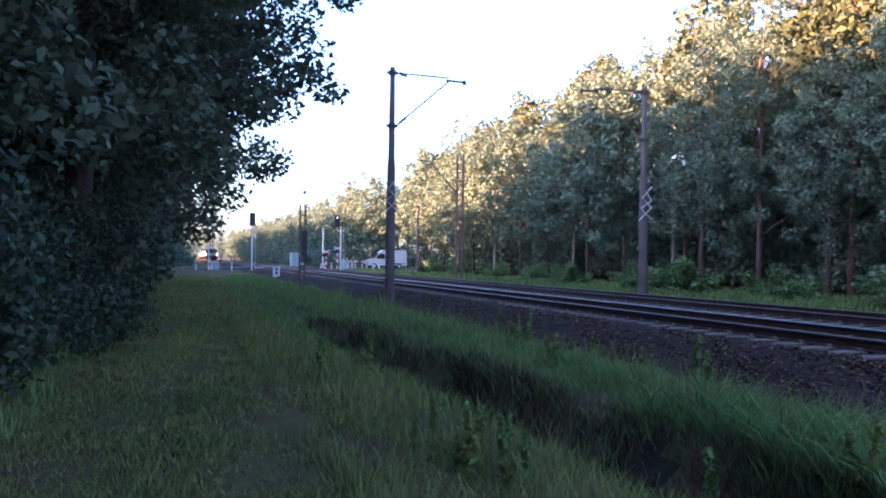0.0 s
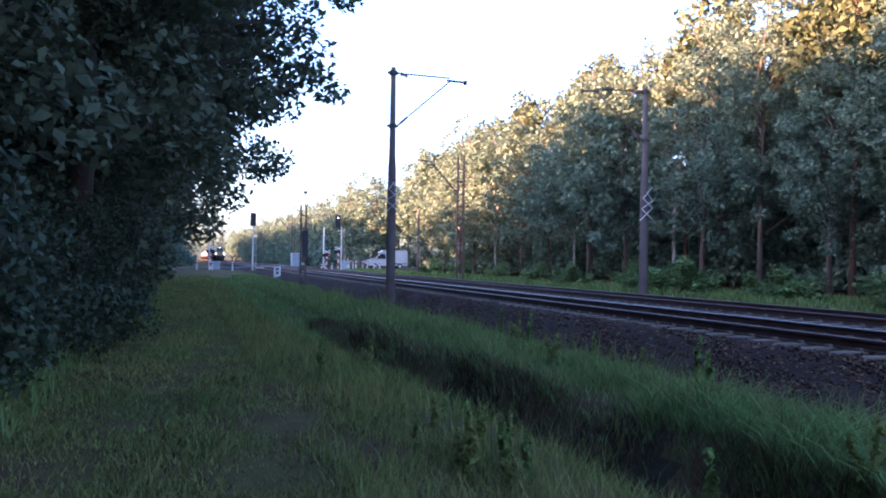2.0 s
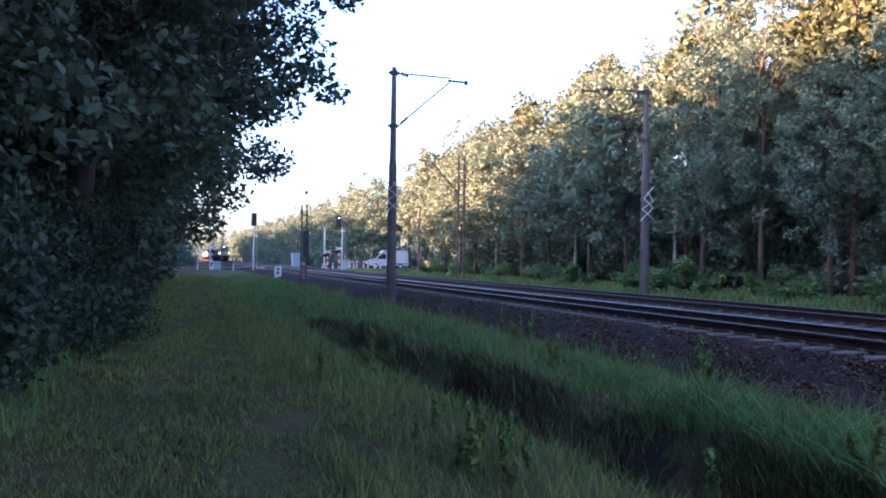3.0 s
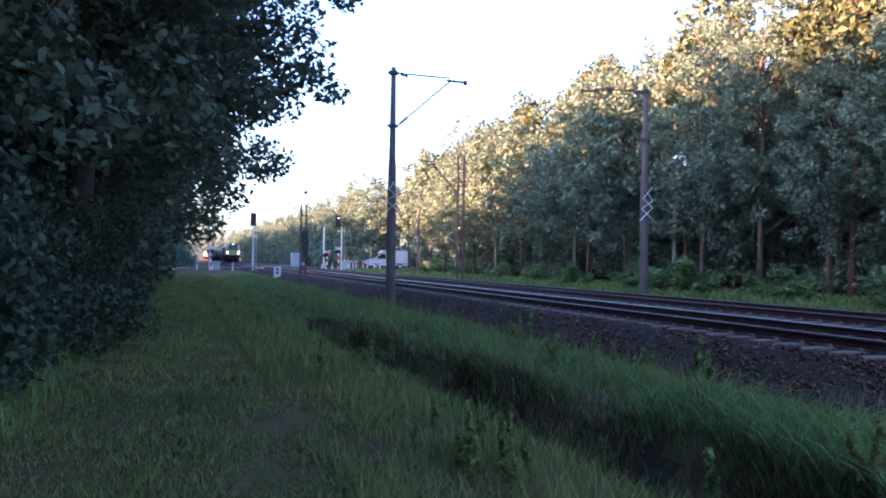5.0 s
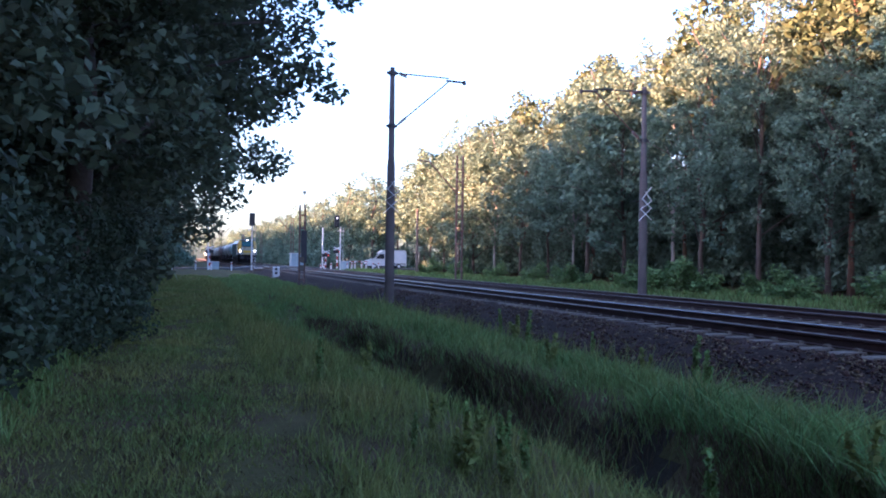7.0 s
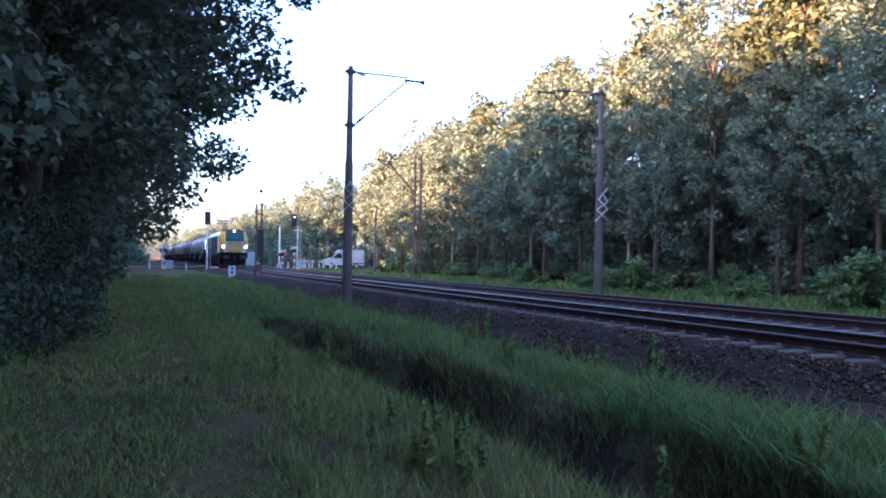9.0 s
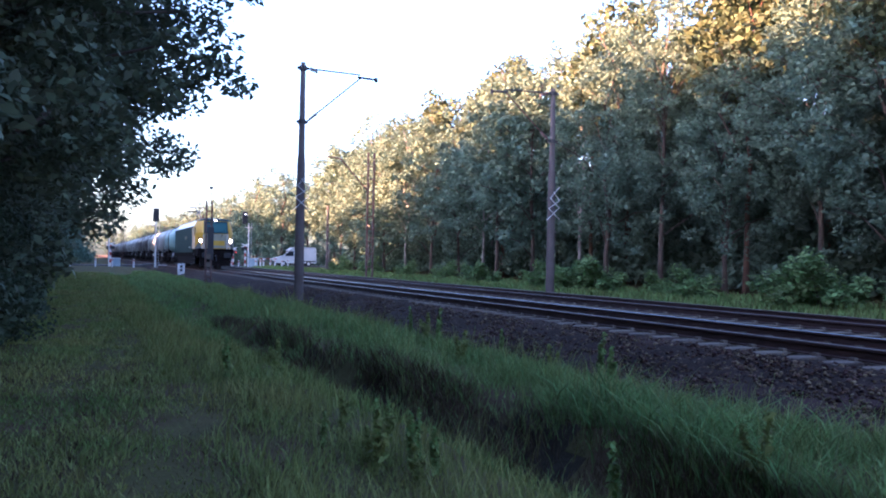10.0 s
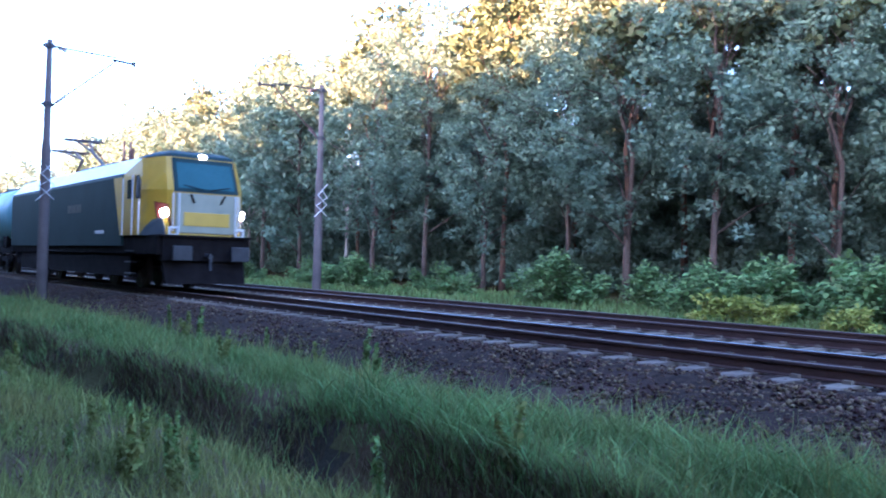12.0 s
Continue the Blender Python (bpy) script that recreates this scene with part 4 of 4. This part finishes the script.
        for d in (-0.25, 0.25):
            tube(bm, (-0.75, headp[0] + d, headp[1]), (0.75, headp[0] + d, headp[1]), 0.035)
        for x in (-0.4, 0.4):
            tube(bm, (x, headp[0] - 0.25, headp[1]), (x, headp[0] + 0.25, headp[1]), 0.03)
        part("pantograph", bm, M_DARKSTEEL, t, "dark roof pantograph")
    for y, h in ((5.6, 4.45), (6.4, 4.2)):
        bm = bmesh.new()
        tube(bm, (-0.35, y, 3.9), (-0.35, y, h), 0.07, seg=8)
        for k in range(3):
            tube(bm, (-0.35, y, h - 0.12 - 0.09 * k), (-0.35, y, h - 0.09 - 0.09 * k), 0.11, seg=10)
        part("roof_insulator", bm, M_INSUL, t)
    bm = bmesh.new()
    tube(bm, (0.3, 5.4, 4.2), (0.3, 12.6, 4.2), 0.025)
    for y in (6.2, 8.4, 10.6, 12.2):
        tube(bm, (0.3, y, 3.9), (0.3, y, 4.2), 0.06)
    part("roof_conductor", bm, M_DARKSTEEL, t)
    bm = bmesh.new()
    box(bm, -0.5, 0.5, 7.0, 11.0, 3.97, 4.12, 0.04)
    part("roof_box", bm, M_BUFFER, t)
    for o in t.children_recursive:
        if not o.name.startswith("wheelset"):
            o.data.transform(Matrix.Diagonal((1, 1, 1.04, 1)))
    return t


def tank_wagon(label, tankmat):
    t = thing("tank_wagon", label, "tank wagon", "train")
    L, R, zc = 13.2, 1.42, 2.68
    bm = bmesh.new()
    rings = []
    for y, k in ((0.55, 0.05), (0.58, 0.45), (0.68, 0.75), (0.85, 0.93), (1.05, 1.0), (4.6, 1.0), (8.6, 1.0), (L - 1.05, 1.0), (L - 0.85, 0.93), (L - 0.68, 0.75), (L - 0.58, 0.45), (L - 0.55, 0.05)):
        rings.append([(R * k * math.cos(a), y, zc + R * k * math.sin(a)) for a in [2 * math.pi * j / 36 for j in range(36)]])
    loft(bm, rings)
    part("tank", bm, tankmat, t, smooth=True)
    for y in (2.2, 4.8, 8.4, 11.0):
        bm = bmesh.new()
        loft(bm, [[((R + 0.012) * math.cos(a), y + d, zc + (R + 0.012) * math.sin(a)) for a in [2 * math.pi * j / 36 for j in range(36)]] for d in (-0.05, 0.05)])
        part("tank_band", bm, tankmat, t, smooth=True)
    bm = bmesh.new()
    for s in (-1, 1):
        box(bm, s * 0.95 - 0.09, s * 0.95 + 0.09, 0.1, L - 0.1, 0.95, 1.25, 0.02)
    for y in (0.15, L - 0.15):
        box(bm, -1.35, 1.35, y - 0.08, y + 0.08, 0.9, 1.3, 0.02)
    for y in (2.4, L - 2.4):
        box(bm, -1.15, 1.15, y - 0.35, y + 0.35, 1.2, 1.75, 0.03)
    part("frame", bm, M_UNDER, t)
    buffers(t, 0.1, 1)
    buffers(t, L - 0.1, -1)
    for y in (2.4, L - 2.4):
        bogie(t, y, 1.8, 0.46)
        for d in (-0.9, 0.9):
            wheelset(t, y + d, 0.46)
    bm = bmesh.new()
    tube(bm, (0, L / 2, zc + R - 0.05), (0, L / 2, zc + R + 0.16), 0.3, seg=16)
    part("dome_hatch", bm, tankmat, t)
    bm = bmesh.new()
    box(bm, -0.3, 0.3, 4.2, 9.0, zc + R + 0.02, zc + R + 0.05)
    for s in (-1, 1):
        tube(bm, (s * 0.75, 4.2, zc + R + 0.35), (s * 0.75, 9.0, zc + R + 0.35), 0.02, seg=5)
        for y in (4.2, 5.8, 7.4, 9.0):
            tube(bm, (s * 0.75, y, zc + R - 0.25), (s * 0.75, y, zc + R + 0.35), 0.018, seg=5)
    part("walkway", bm, M_BUFFER, t)
    for s in (-1, 1):
        bm = bmesh.new()
        for d in (-0.2, 0.2):
            tube(bm, (s * 1.5, L / 2 + d, 1.0), (s * 1.5, L / 2 + d, 3.3), 0.02, seg=5)
            tube(bm, (s * 1.5, L / 2 + d, 3.3), (s * 0.75, L / 2 + d, zc + R + 0.1), 0.02, seg=5)
        for i in range(8):
            tube(bm, (s * 1.5, L / 2 - 0.2, 1.1 + 0.3 * i), (s * 1.5, L / 2 + 0.2, 1.1 + 0.3 * i), 0.015, seg=5)
        part("side_ladder", bm, M_BUFFER, t)
        bm = bmesh.new()
        for d in (0, 0.35):
            tube(bm, (s * (0.85 + d), 0.2, 1.2), (s * (0.85 + d), 0.2, 2.3), 0.025, seg=5)
        tube(bm, (s * 0.85, 0.2, 2.3), (s * 1.2, 0.2, 2.3), 0.025, seg=5)
        part("end_rail", bm, M_WHITE, t, "white end handrail")
        bm = bmesh.new()
        box(bm, s * 1.08 - 0.02, s * 1.08 + 0.02, 4.9, 6.1, 0.92, 1.28)
        part("data_panel", bm, M_WHITE, t, "white data panel")
    return t


loco = locomotive()
wagon_grey = tank_wagon("weathered pale grey railway tank wagon coupled in a train", M_TANK)
wagon_teal = tank_wagon("faded teal railway tank wagon coupled behind the locomotive", M_TEALTANK)
wagon_dark = tank_wagon("sooty dark railway tank wagon coupled in a train", M_TANKDARK)
wagons = [wagon_teal, wagon_grey]
for i in range(2, 16):
    dark = i in (3, 4, 8, 11, 12)
    if dark and i == 3:
        wagons.append(wagon_dark)
    else:
        wagons.append(copy_thing(wagon_dark if dark else wagon_grey, pose(0, 0, 0)))


# ---- level crossing ----
M_ASPHALT = mat("worn_asphalt", (0.05, 0.05, 0.052), (0.085, 0.083, 0.08), 1.5, 0.9, 0.4, 40)
M_RED = mat("faded_red_paint", (0.24, 0.03, 0.025), (0.34, 0.045, 0.04), 3, 0.5, 0.03, 30)
M_BLACK = mat("black_signal_paint", (0.012, 0.012, 0.014), (0.025, 0.025, 0.028), 3, 0.6, 0.03, 30)
M_HUT = mat("pale_blue_grey_panel", (0.25, 0.32, 0.35), (0.34, 0.4, 0.42), 1.5, 0.6, 0.05, 20)
M_VAN = mat("dusty_white_van_paint", (0.42, 0.43, 0.43), (0.54, 0.54, 0.53), 1.0, 0.3, 0.0, 20)
M_RUBBER = mat("black_rubber", (0.015, 0.015, 0.015), (0.03, 0.03, 0.03), 3, 0.9, 0.1, 40)
M_LAMPRED = glow("lit_red_signal", (1.0, 0.08, 0.04), 0.05)
M_LAMPWHITE = glow("lit_white_signal", (1.0, 0.95, 0.9), 0.3)
M_PALEPOST = mat("pale_galvanised_post", (0.45, 0.46, 0.46), (0.58, 0.58, 0.57), 2, 0.5, 0.05, 30, metal=0.2)

# road across the tracks
bm = bmesh.new()
rx = [(-120, -0.1), (0, -0.33), (6.5, -0.25), (8.7, -0.02), (16.2, -0.02), (19, -0.12), (24, -0.14), (60, 0.12), (160, 0.3)]
loft(bm, [[(x, ROAD_Y - 3, z - 0.3), (x, ROAD_Y + 3, z - 0.3), (x, ROAD_Y + 3, z), (x, ROAD_Y - 3, z)] for x, z in rx])
road = part("road", bm, M_ASPHALT, None)
tagged(road, "narrow asphalt road over the level crossing", "road", kind="structure")


def post(name, label, cat, x, y, h, r, bands, group="", z=None):
    """A post of stacked coloured sections."""
    t = thing(name, label, cat, group, pose(x, y, float(ground_z(x, y)) if z is None else z))
    n = len(bands)
    for i, m in enumerate(bands):
        bm = bmesh.new()
        tube(bm, (0, 0, h * i / n - (0.15 if i == 0 else 0)), (0, 0, h * (i + 1) / n), r, seg=10)
        part("post_section" if n > 1 else "post_body", bm, m, t)
    return t


bollard = post("bollard", "white roadside marker post at the level crossing", "bollard", 1.4, 105, 1.0, 0.09, (M_WHITE,), "crossing bollards")
bm = bmesh.new()
tube(bm, (0, 0, 0.72), (0, 0, 0.86), 0.095, seg=10)
part("reflector_band", bm, M_RED, bollard)
for x, y in ((-1.3, 105), (3.2, 105), (5.6, 106), (16.6, 107), (17.2, 108), (18.1, 108), (20.3, 108.5), (20.9, 108.5), (21.4, 109), (22.4, 109.5), (23.0, 109.5), (24.0, 110), (24.9, 110.5)):
    copy_thing(bollard, pose(x, y, float(ground_z(x, y))))


def rail_signal(x, y, h, label, lamp, arm=0.0):
    t = thing("railway_signal", label, "signal", "railway signals", pose(x, y, -0.5))
    bm = bmesh.new()
    tube(bm, (0, 0, -0.2), (0, 0, h), 0.085, 0.07, 10)
    part("post", bm, M_PALEPOST, t)
    bm = bmesh.new()
    box(bm, -0.3 + arm, 0.3 + arm, -0.12, 0.1, h - 0.1, h + 1.3, 0.08)
    head = part("signal_head", bm, M_BLACK, t, "black signal head")
    for i in range(4):
        bm = bmesh.new()
        z = h + 0.08 + i * 0.3
        tube(bm, (arm, -0.12, z), (arm, -0.3, z), 0.1, 0.11, 10)
        part("lamp_hood", bm, M_BLACK, head)
    bm = bmesh.new()
    tube(bm, (arm, -0.11, h + (0.98 if lamp is M_LAMPWHITE else 0.38)), (arm, -0.31, h + (0.98 if lamp is M_LAMPWHITE else 0.38)), 0.07, seg=10)
    part("signal_lamp", bm, lamp, head)
    bm = bmesh.new()
    for s in (-0.16, 0.16):
        tube(bm, (s + 0.2, 0.2, 0.2), (s + 0.2, 0.2, h), 0.018, seg=5)
    for i in range(int(h / 0.32)):
        tube(bm, (0.04, 0.2, 0.3 + 0.32 * i), (0.36, 0.2, 0.3 + 0.32 * i), 0.012, seg=5)
    part("ladder", bm, M_PALEPOST, t)
    bm = bmesh.new()
    box(bm, -0.35, 0.45, -0.15, 0.35, h - 0.55, h - 0.5)
    tube(bm, (-0.35, 0.3, h - 0.5), (-0.35, 0.3, h + 0.4), 0.015, seg=5)
    part("platform", bm, M_WHITE, t)
    bm = bmesh.new()
    box(bm, -0.3, 0.3, -0.3, 0.3, -0.2, 0.25, 0.03)
    part("footing", bm, M_SLEEPER, t)
    return t


rail_signal(7.0, 93.0, 5.1, "tall railway signal with black head on pale post", M_BLACK)
rail_signal(17.6, 98.7, 5.4, "railway signal with lit white lamp on pale post", M_LAMPWHITE, -0.45)


def crossing_light(x, y, h, label, lamp):
    t = thing("crossing_light", label, "signal", "crossing lights", pose(x, y, float(ground_z(x, y))))
    for i in range(6):
        bm = bmesh.new()
        tube(bm, (0, 0, h * i / 6 - (0.1 if i == 0 else 0)), (0, 0, h * (i + 1) / 6), 0.1, seg=10)
        part("post_section", bm, M_RED if i % 2 else M_WHITE, t)
    bm = bmesh.new()
    box(bm, -0.5, 0.5, -0.1, 0.06, h - 0.55, h - 0.15, 0.05)
    brd = part("lamp_board", bm, M_BLACK, t)
    for s in (-0.3, 0.3):
        bm = bmesh.new()
        tube(bm, (s, -0.1, h - 0.35), (s, -0.22, h - 0.35), 0.13, seg=12)
        part("lamp_hood", bm, M_BLACK, brd)
    bm = bmesh.new()
    tube(bm, (0.3, -0.1, h - 0.35), (0.3, -0.23, h - 0.35), 0.1, seg=12)
    part("red_lamp", bm, lamp, brd)
    bm = bmesh.new()
    for s in (-1, 1):
        bar(bm, (-0.5, -0.08 - 0.02 * s, h + 0.1 + s * 0.2), (0.5, -0.08 - 0.02 * s, h + 0.1 - s * 0.2), 0.03, 0.12)
    part("warning_cross", bm, M_WHITE, t)
    return t


crossing_light(17.8, 110.5, 2.4, "red and white striped crossing light post with cross", M_LAMPRED)
crossing_light(19.4, 111.0, 2.7, "red and white striped crossing light post with cross", M_LAMPRED)
crossing_light(3.1, 109.5, 2.6, "crossing light post with dark lamps by the path end", M_BLACK)


def barrier(x0, x1, y, z, label):
    t = thing("crossing_barrier", label, "barrier", "crossing barriers", pose(0, y, 0))
    n = 9
    for i in range(n):
        bm = bmesh.new()
        a, b = x0 + (x1 - x0) * i / n, x0 + (x1 - x0) * (i + 1) / n
        box(bm, min(a, b), max(a, b), -0.03, 0.03, z - 0.06, z + 0.06)
        part("boom_section", bm, M_RED if i % 2 else M_WHITE, t)
    bm = bmesh.new()
    box(bm, x1 - 0.1, x1 + 1.1, -0.35, 0.35, -0.45, z + 0.05, 0.04)
    part("drive_housing", bm, M_HUT, t, "pale blue-white drive housing")
    bm = bmesh.new()
    tube(bm, (x0 + 0.2, 0, -0.4), (x0 + 0.2, 0, z), 0.04, seg=6)
    part("rest_post", bm, M_WHITE, t)
    return t


drive = thing("barrier_drive", "small pale blue barrier drive cabinet by the crossing", "cabinet", m=pose(3.8, 110.8, -0.45))
bm = bmesh.new()
box(bm, -0.5, 0.5, -0.35, 0.35, 0, 0.95, 0.04)
part("cabinet_body", bm, M_HUT, drive)
bm = bmesh.new()
box(bm, -0.55, 0.55, -0.4, 0.4, 0.954, 1.02, 0.02)
part("cabinet_lid", bm, M_PALEPOST, drive)
barrier(24.0, 19.9, 111.2, 0.8, "lowered red and white crossing barrier with pale housing")

post("lamp_pole", "tall thin pale lighting pole at the level crossing", "pole", 2.9, 108, 6.2, 0.07, (M_PALEPOST,))
post("lamp_pole", "tall thin pale lighting pole at the level crossing", "pole", 17.9, 113.8, 5.8, 0.1, (M_PALEPOST,))
post("telegraph_pole", "weathered grey wooden telegraph pole near the forest", "pole", 20.2, 74, 6.0, 0.11, (M_MAST,))

# relay hut beside the crossing
hut = thing("relay_hut", "pale blue-grey sheet metal relay hut by the tracks", "hut", m=pose(17.5, 137, -0.45))
bm = bmesh.new()
box(bm, -1.1, 1.1, -1.2, 1.2, 0, 2.3, 0.02)
part("hut_wall", bm, M_HUT, hut)
bm = bmesh.new()
box(bm, -1.2, 1.2, -1.3, 1.3, 2.31, 2.42, 0.02)
part("hut_roof", bm, M_PALEPOST, hut)
for x in (-0.7, 0.05):
    bm = bmesh.new()
    box(bm, x - 0.35, x + 0.35, -1.225, -1.195, 0.15, 2.1, 0.005)
    part("hut_door", bm, M_HUT, hut)
for x in (-0.32, 0.46, 0.8):
    bm = bmesh.new()
    box(bm, x - 0.02, x + 0.02, -1.22, -1.19, 0.05, 2.25)
    part("panel_rib", bm, M_PALEPOST, hut)


def van():
    t = thing("van", "white high-roof delivery van waiting at the crossing", "van", m=pose(23.9, ROAD_Y - 0.6, -0.14))
    # along +x from the nose; side profile
    prof = [(0.05, 0.45), (0.0, 0.75), (0.08, 1.05), (0.95, 1.32), (1.75, 2.1), (2.3, 2.5), (3.2, 2.6), (5.4, 2.58), (5.55, 2.3), (5.6, 0.5), (5.5, 0.4), (0.2, 0.38)]
    bm = bmesh.new()
    loft(bm, [[(x, s * w, z if z < 2 else z - d) for x, z in prof] for s, w, d in ((-1, 0.93, 0.12), (-1, 0.99, 0.0), (1, 0.99, 0.0), (1, 0.93, 0.12))])
    part("body", bm, M_VAN, t)
    bm = bmesh.new()
    loft(bm, [[(1.0 - 0.02 - o, -0.8, 1.38), (1.0 - 0.02 - o, 0.8, 1.38), (1.7 - 0.02 - o, 0.75, 2.08), (1.7 - 0.02 - o, -0.75, 2.08)] for o in (0.0, 0.03)])
    part("windscreen", bm, M_GLASSDARK, t)
    for s in (-1, 1):
        bm = bmesh.new()
        loft(bm, [[(x, s * (0.985 + o), z) for x, z in ((1.3, 1.36), (2.45, 1.36), (2.4, 2.0), (1.8, 2.0))] for o in (0, 0.015)])
        part("side_window", bm, M_GLASSDARK, t)
        for x in (1.05, 4.5):
            bm = bmesh.new()
            tube(bm, (x, s * 0.76, 0.34), (x, s * 1.0, 0.34), 0.35, seg=20)
            wh = part("wheel", bm, M_RUBBER, t)
            bm = bmesh.new()
            tube(bm, (x, s * 0.99, 0.34), (x, s * 1.012, 0.34), 0.2, seg=16)
            part("hub_cap", bm, M_PALEPOST, wh)
        bm = bmesh.new()
        box(bm, 0.0, 0.16, s * 0.72 - 0.17, s * 0.72 + 0.17, 0.82, 1.02, 0.02)
        part("headlight", bm, M_PALEPOST, t)
        bm = bmesh.new()
        box(bm, 1.35, 1.5, min(s * 1.0, s * 1.2), max(s * 1.0, s * 1.2), 1.4, 1.7, 0.02)
        part("wing_mirror", bm, M_RUBBER, t)
        bm = bmesh.new()
        box(bm, 2.6, 5.5, s * 0.992 - 0.01, s * 0.992 + 0.01, 0.62, 0.72)
        part("rub_strip", bm, M_RUBBER, t)
    bm = bmesh.new()
    box(bm, -0.06, 0.2, -0.9, 0.9, 0.36, 0.62, 0.04)
    part("bumper", bm, M_RUBBER, t)
    bm = bmesh.new()
    box(bm, 0.5, 5.3, -0.8, 0.8, 0.22, 0.42)
    part("chassis", bm, M_RUBBER, t)
    return t


van()

# kilometre marker and small trackside pieces
km = thing("kilometre_marker", "small white concrete kilometre marker beside the track", "marker", m=pose(7.2, 69.6, -0.55))
bm = bmesh.new()
box(bm, -0.27, 0.27, -0.09, 0.09, -0.2, 0.92, 0.03)
part("slab", bm, M_WHITE, km)
for z in (0.62, 0.32):
    bm = bmesh.new()
    box(bm, -0.1, 0.1, -0.097, -0.088, z, z + 0.2)
    part("figure_bar", bm, M_BLACK, km, "dark unreadable figure bar")
trough = thing("cable_box", "small pale concrete cable box beside the ballast", "box", m=pose(7.7, 92.5, -0.55))
bm = bmesh.new()
box(bm, -0.4, 0.4, -0.3, 0.3, -0.1, 0.5, 0.04)
part("box_body", bm, M_SLEEPER, trough)
bm = bmesh.new()
box(bm, -0.44, 0.44, -0.34, 0.34, 0.5, 0.58, 0.02)
part("box_lid", bm, M_WHITE, trough)
for x, y, s in ((7.0, 174, 1), (17.0, 140, -1), (17.0, 198, -1), (7.0, 232, 1), (17.0, 255, -1)):
    lattice_mast(x, y, s, 8.4, True, "brown steel lattice catenary mast with diagonal arm")


# ---- weeds along the ditch ----
def weed(seed, h, label, material):
    rng = np.random.default_rng(seed)
    t = thing("tall_weed", label, "weed", "ditch weeds")
    tips = [(rng.normal(0, 0.1), rng.normal(0, 0.1), h * k) for k in (1.0, 0.8, 0.7)]
    for tp in tips:
        bm = bmesh.new()
        tube(bm, (0, 0, -0.05), tp, 0.008, 0.003, 5)
        part("stem", bm, M_DRYGRASS, t)
    ks = np.linspace(0.15, 1.0, 13)
    c = np.array([[tp[0] * k, tp[1] * k, tp[2] * k] for tp in tips for k in ks])
    v, q = leaf_cloud(rng, c, np.tile(0.075 - 0.05 * ks, len(tips)), np.full(len(c), 5), 0.07, droop=0.5)
    link("leaves", np_mesh("leaves", v, q), t, material)
    return t


w1 = weed(71, 0.75, "tall leafy weed at the edge of the ditch", M_GRASS)
w2 = weed(72, 0.6, "pale seeding weed at the edge of the ditch", M_DRYGRASS)
first = set()
for i, (x, y, s) in enumerate(((2.25, 6.6, 0.55), (2.05, 6.2, 0.5), (2.3, 5.9, 0.6), (2.55, 7.2, 0.5), (2.45, 6.2, 0.55), (2.65, 6.7, 0.5), (1.85, 6.8, 0.4), (2.2, 5.5, 0.5), (3.9, 5.6, 1.0), (2.25, 7.6, 0.6), (2.4, 5.7, 0.5), (5.2, 11.5, 0.8), (5.9, 14.0, 0.9), (6.2, 15.2, 1.0), (5.6, 8.2, 0.8), (6.5, 11.0, 0.7), (6.6, 17.2, 0.8), (2.0, 5.9, 0.8), (1.7, 10.8, 0.7), (4.6, 4.8, 0.9), (6.4, 9.6, 0.9), (2.5, 11.5, 0.8), (6.7, 13.1, 0.6))):
    pr = w1 if i % 2 == 0 else w2
    m = pose(x, y, float(ground_z(x, y)), 0, 0, 47 * i)
    ob = pr if pr.name not in first else copy_thing(pr, m)
    first.add(pr.name)
    ob.matrix_basis = m @ Matrix.Diagonal((s, s, s, 1))


# ---- sleepers, piece by piece near the camera, joined far off ----
for tr in tracks:
    for i in range(84):
        link("sleeper", SLEEPER_ME, tr).location = (0, -4 + 0.6 * i, 0)
    v0 = np.array([v.co[:] for v in SLEEPER_ME.vertices])[:32]
    q0 = np.array([list(f.vertices) for f in SLEEPER_ME.polygons if len(f.vertices) == 4 and max(f.vertices) < 32])
    ks = np.arange(84, 700)
    vs = v0[None] + np.stack([0 * ks, -4 + 0.6 * ks, 0 * ks], 1)[:, None, :]
    qs = q0[None] + (np.arange(len(ks)) * 32)[:, None, None]
    far = link("distant_sleepers", np_mesh("distant_sleepers", vs.reshape(-1, 3), qs.reshape(-1, 4)), tr, M_SLEEPER)
    far["kind"] = "stuff"


# ---- what moves ----
SPEED = 23.75                      # metres a second, towards the camera along -y
FRONT_END = 23.6                   # where the nose stands at 12 s


def rolling(ob, r, y):
    """Wheels that roll with the train: one row a film frame."""
    w = math.degrees(SPEED / r)
    step = 1 / 30
    walk(ob, [(k * step, pose(0, y, r, w * k * step)) for k in range(361)])


def motions():
    y = FRONT_END + SPEED * 12
    train = [(loco, 0.0)] + [(w, 18.35 + 13.75 * i) for i, w in enumerate(wagons)]
    for ob, back in train:
        walk(ob, [(t, pose(TRACK_X[0], y - SPEED * t + back, 0)) for t in (0.0, 6.0, 12.0)])
    for ob, back in train[:3]:
        for ch in ob.children:
            if ch.name.startswith("wheelset"):
                rolling(ch, ch.location.z, ch.location.y)


motions()
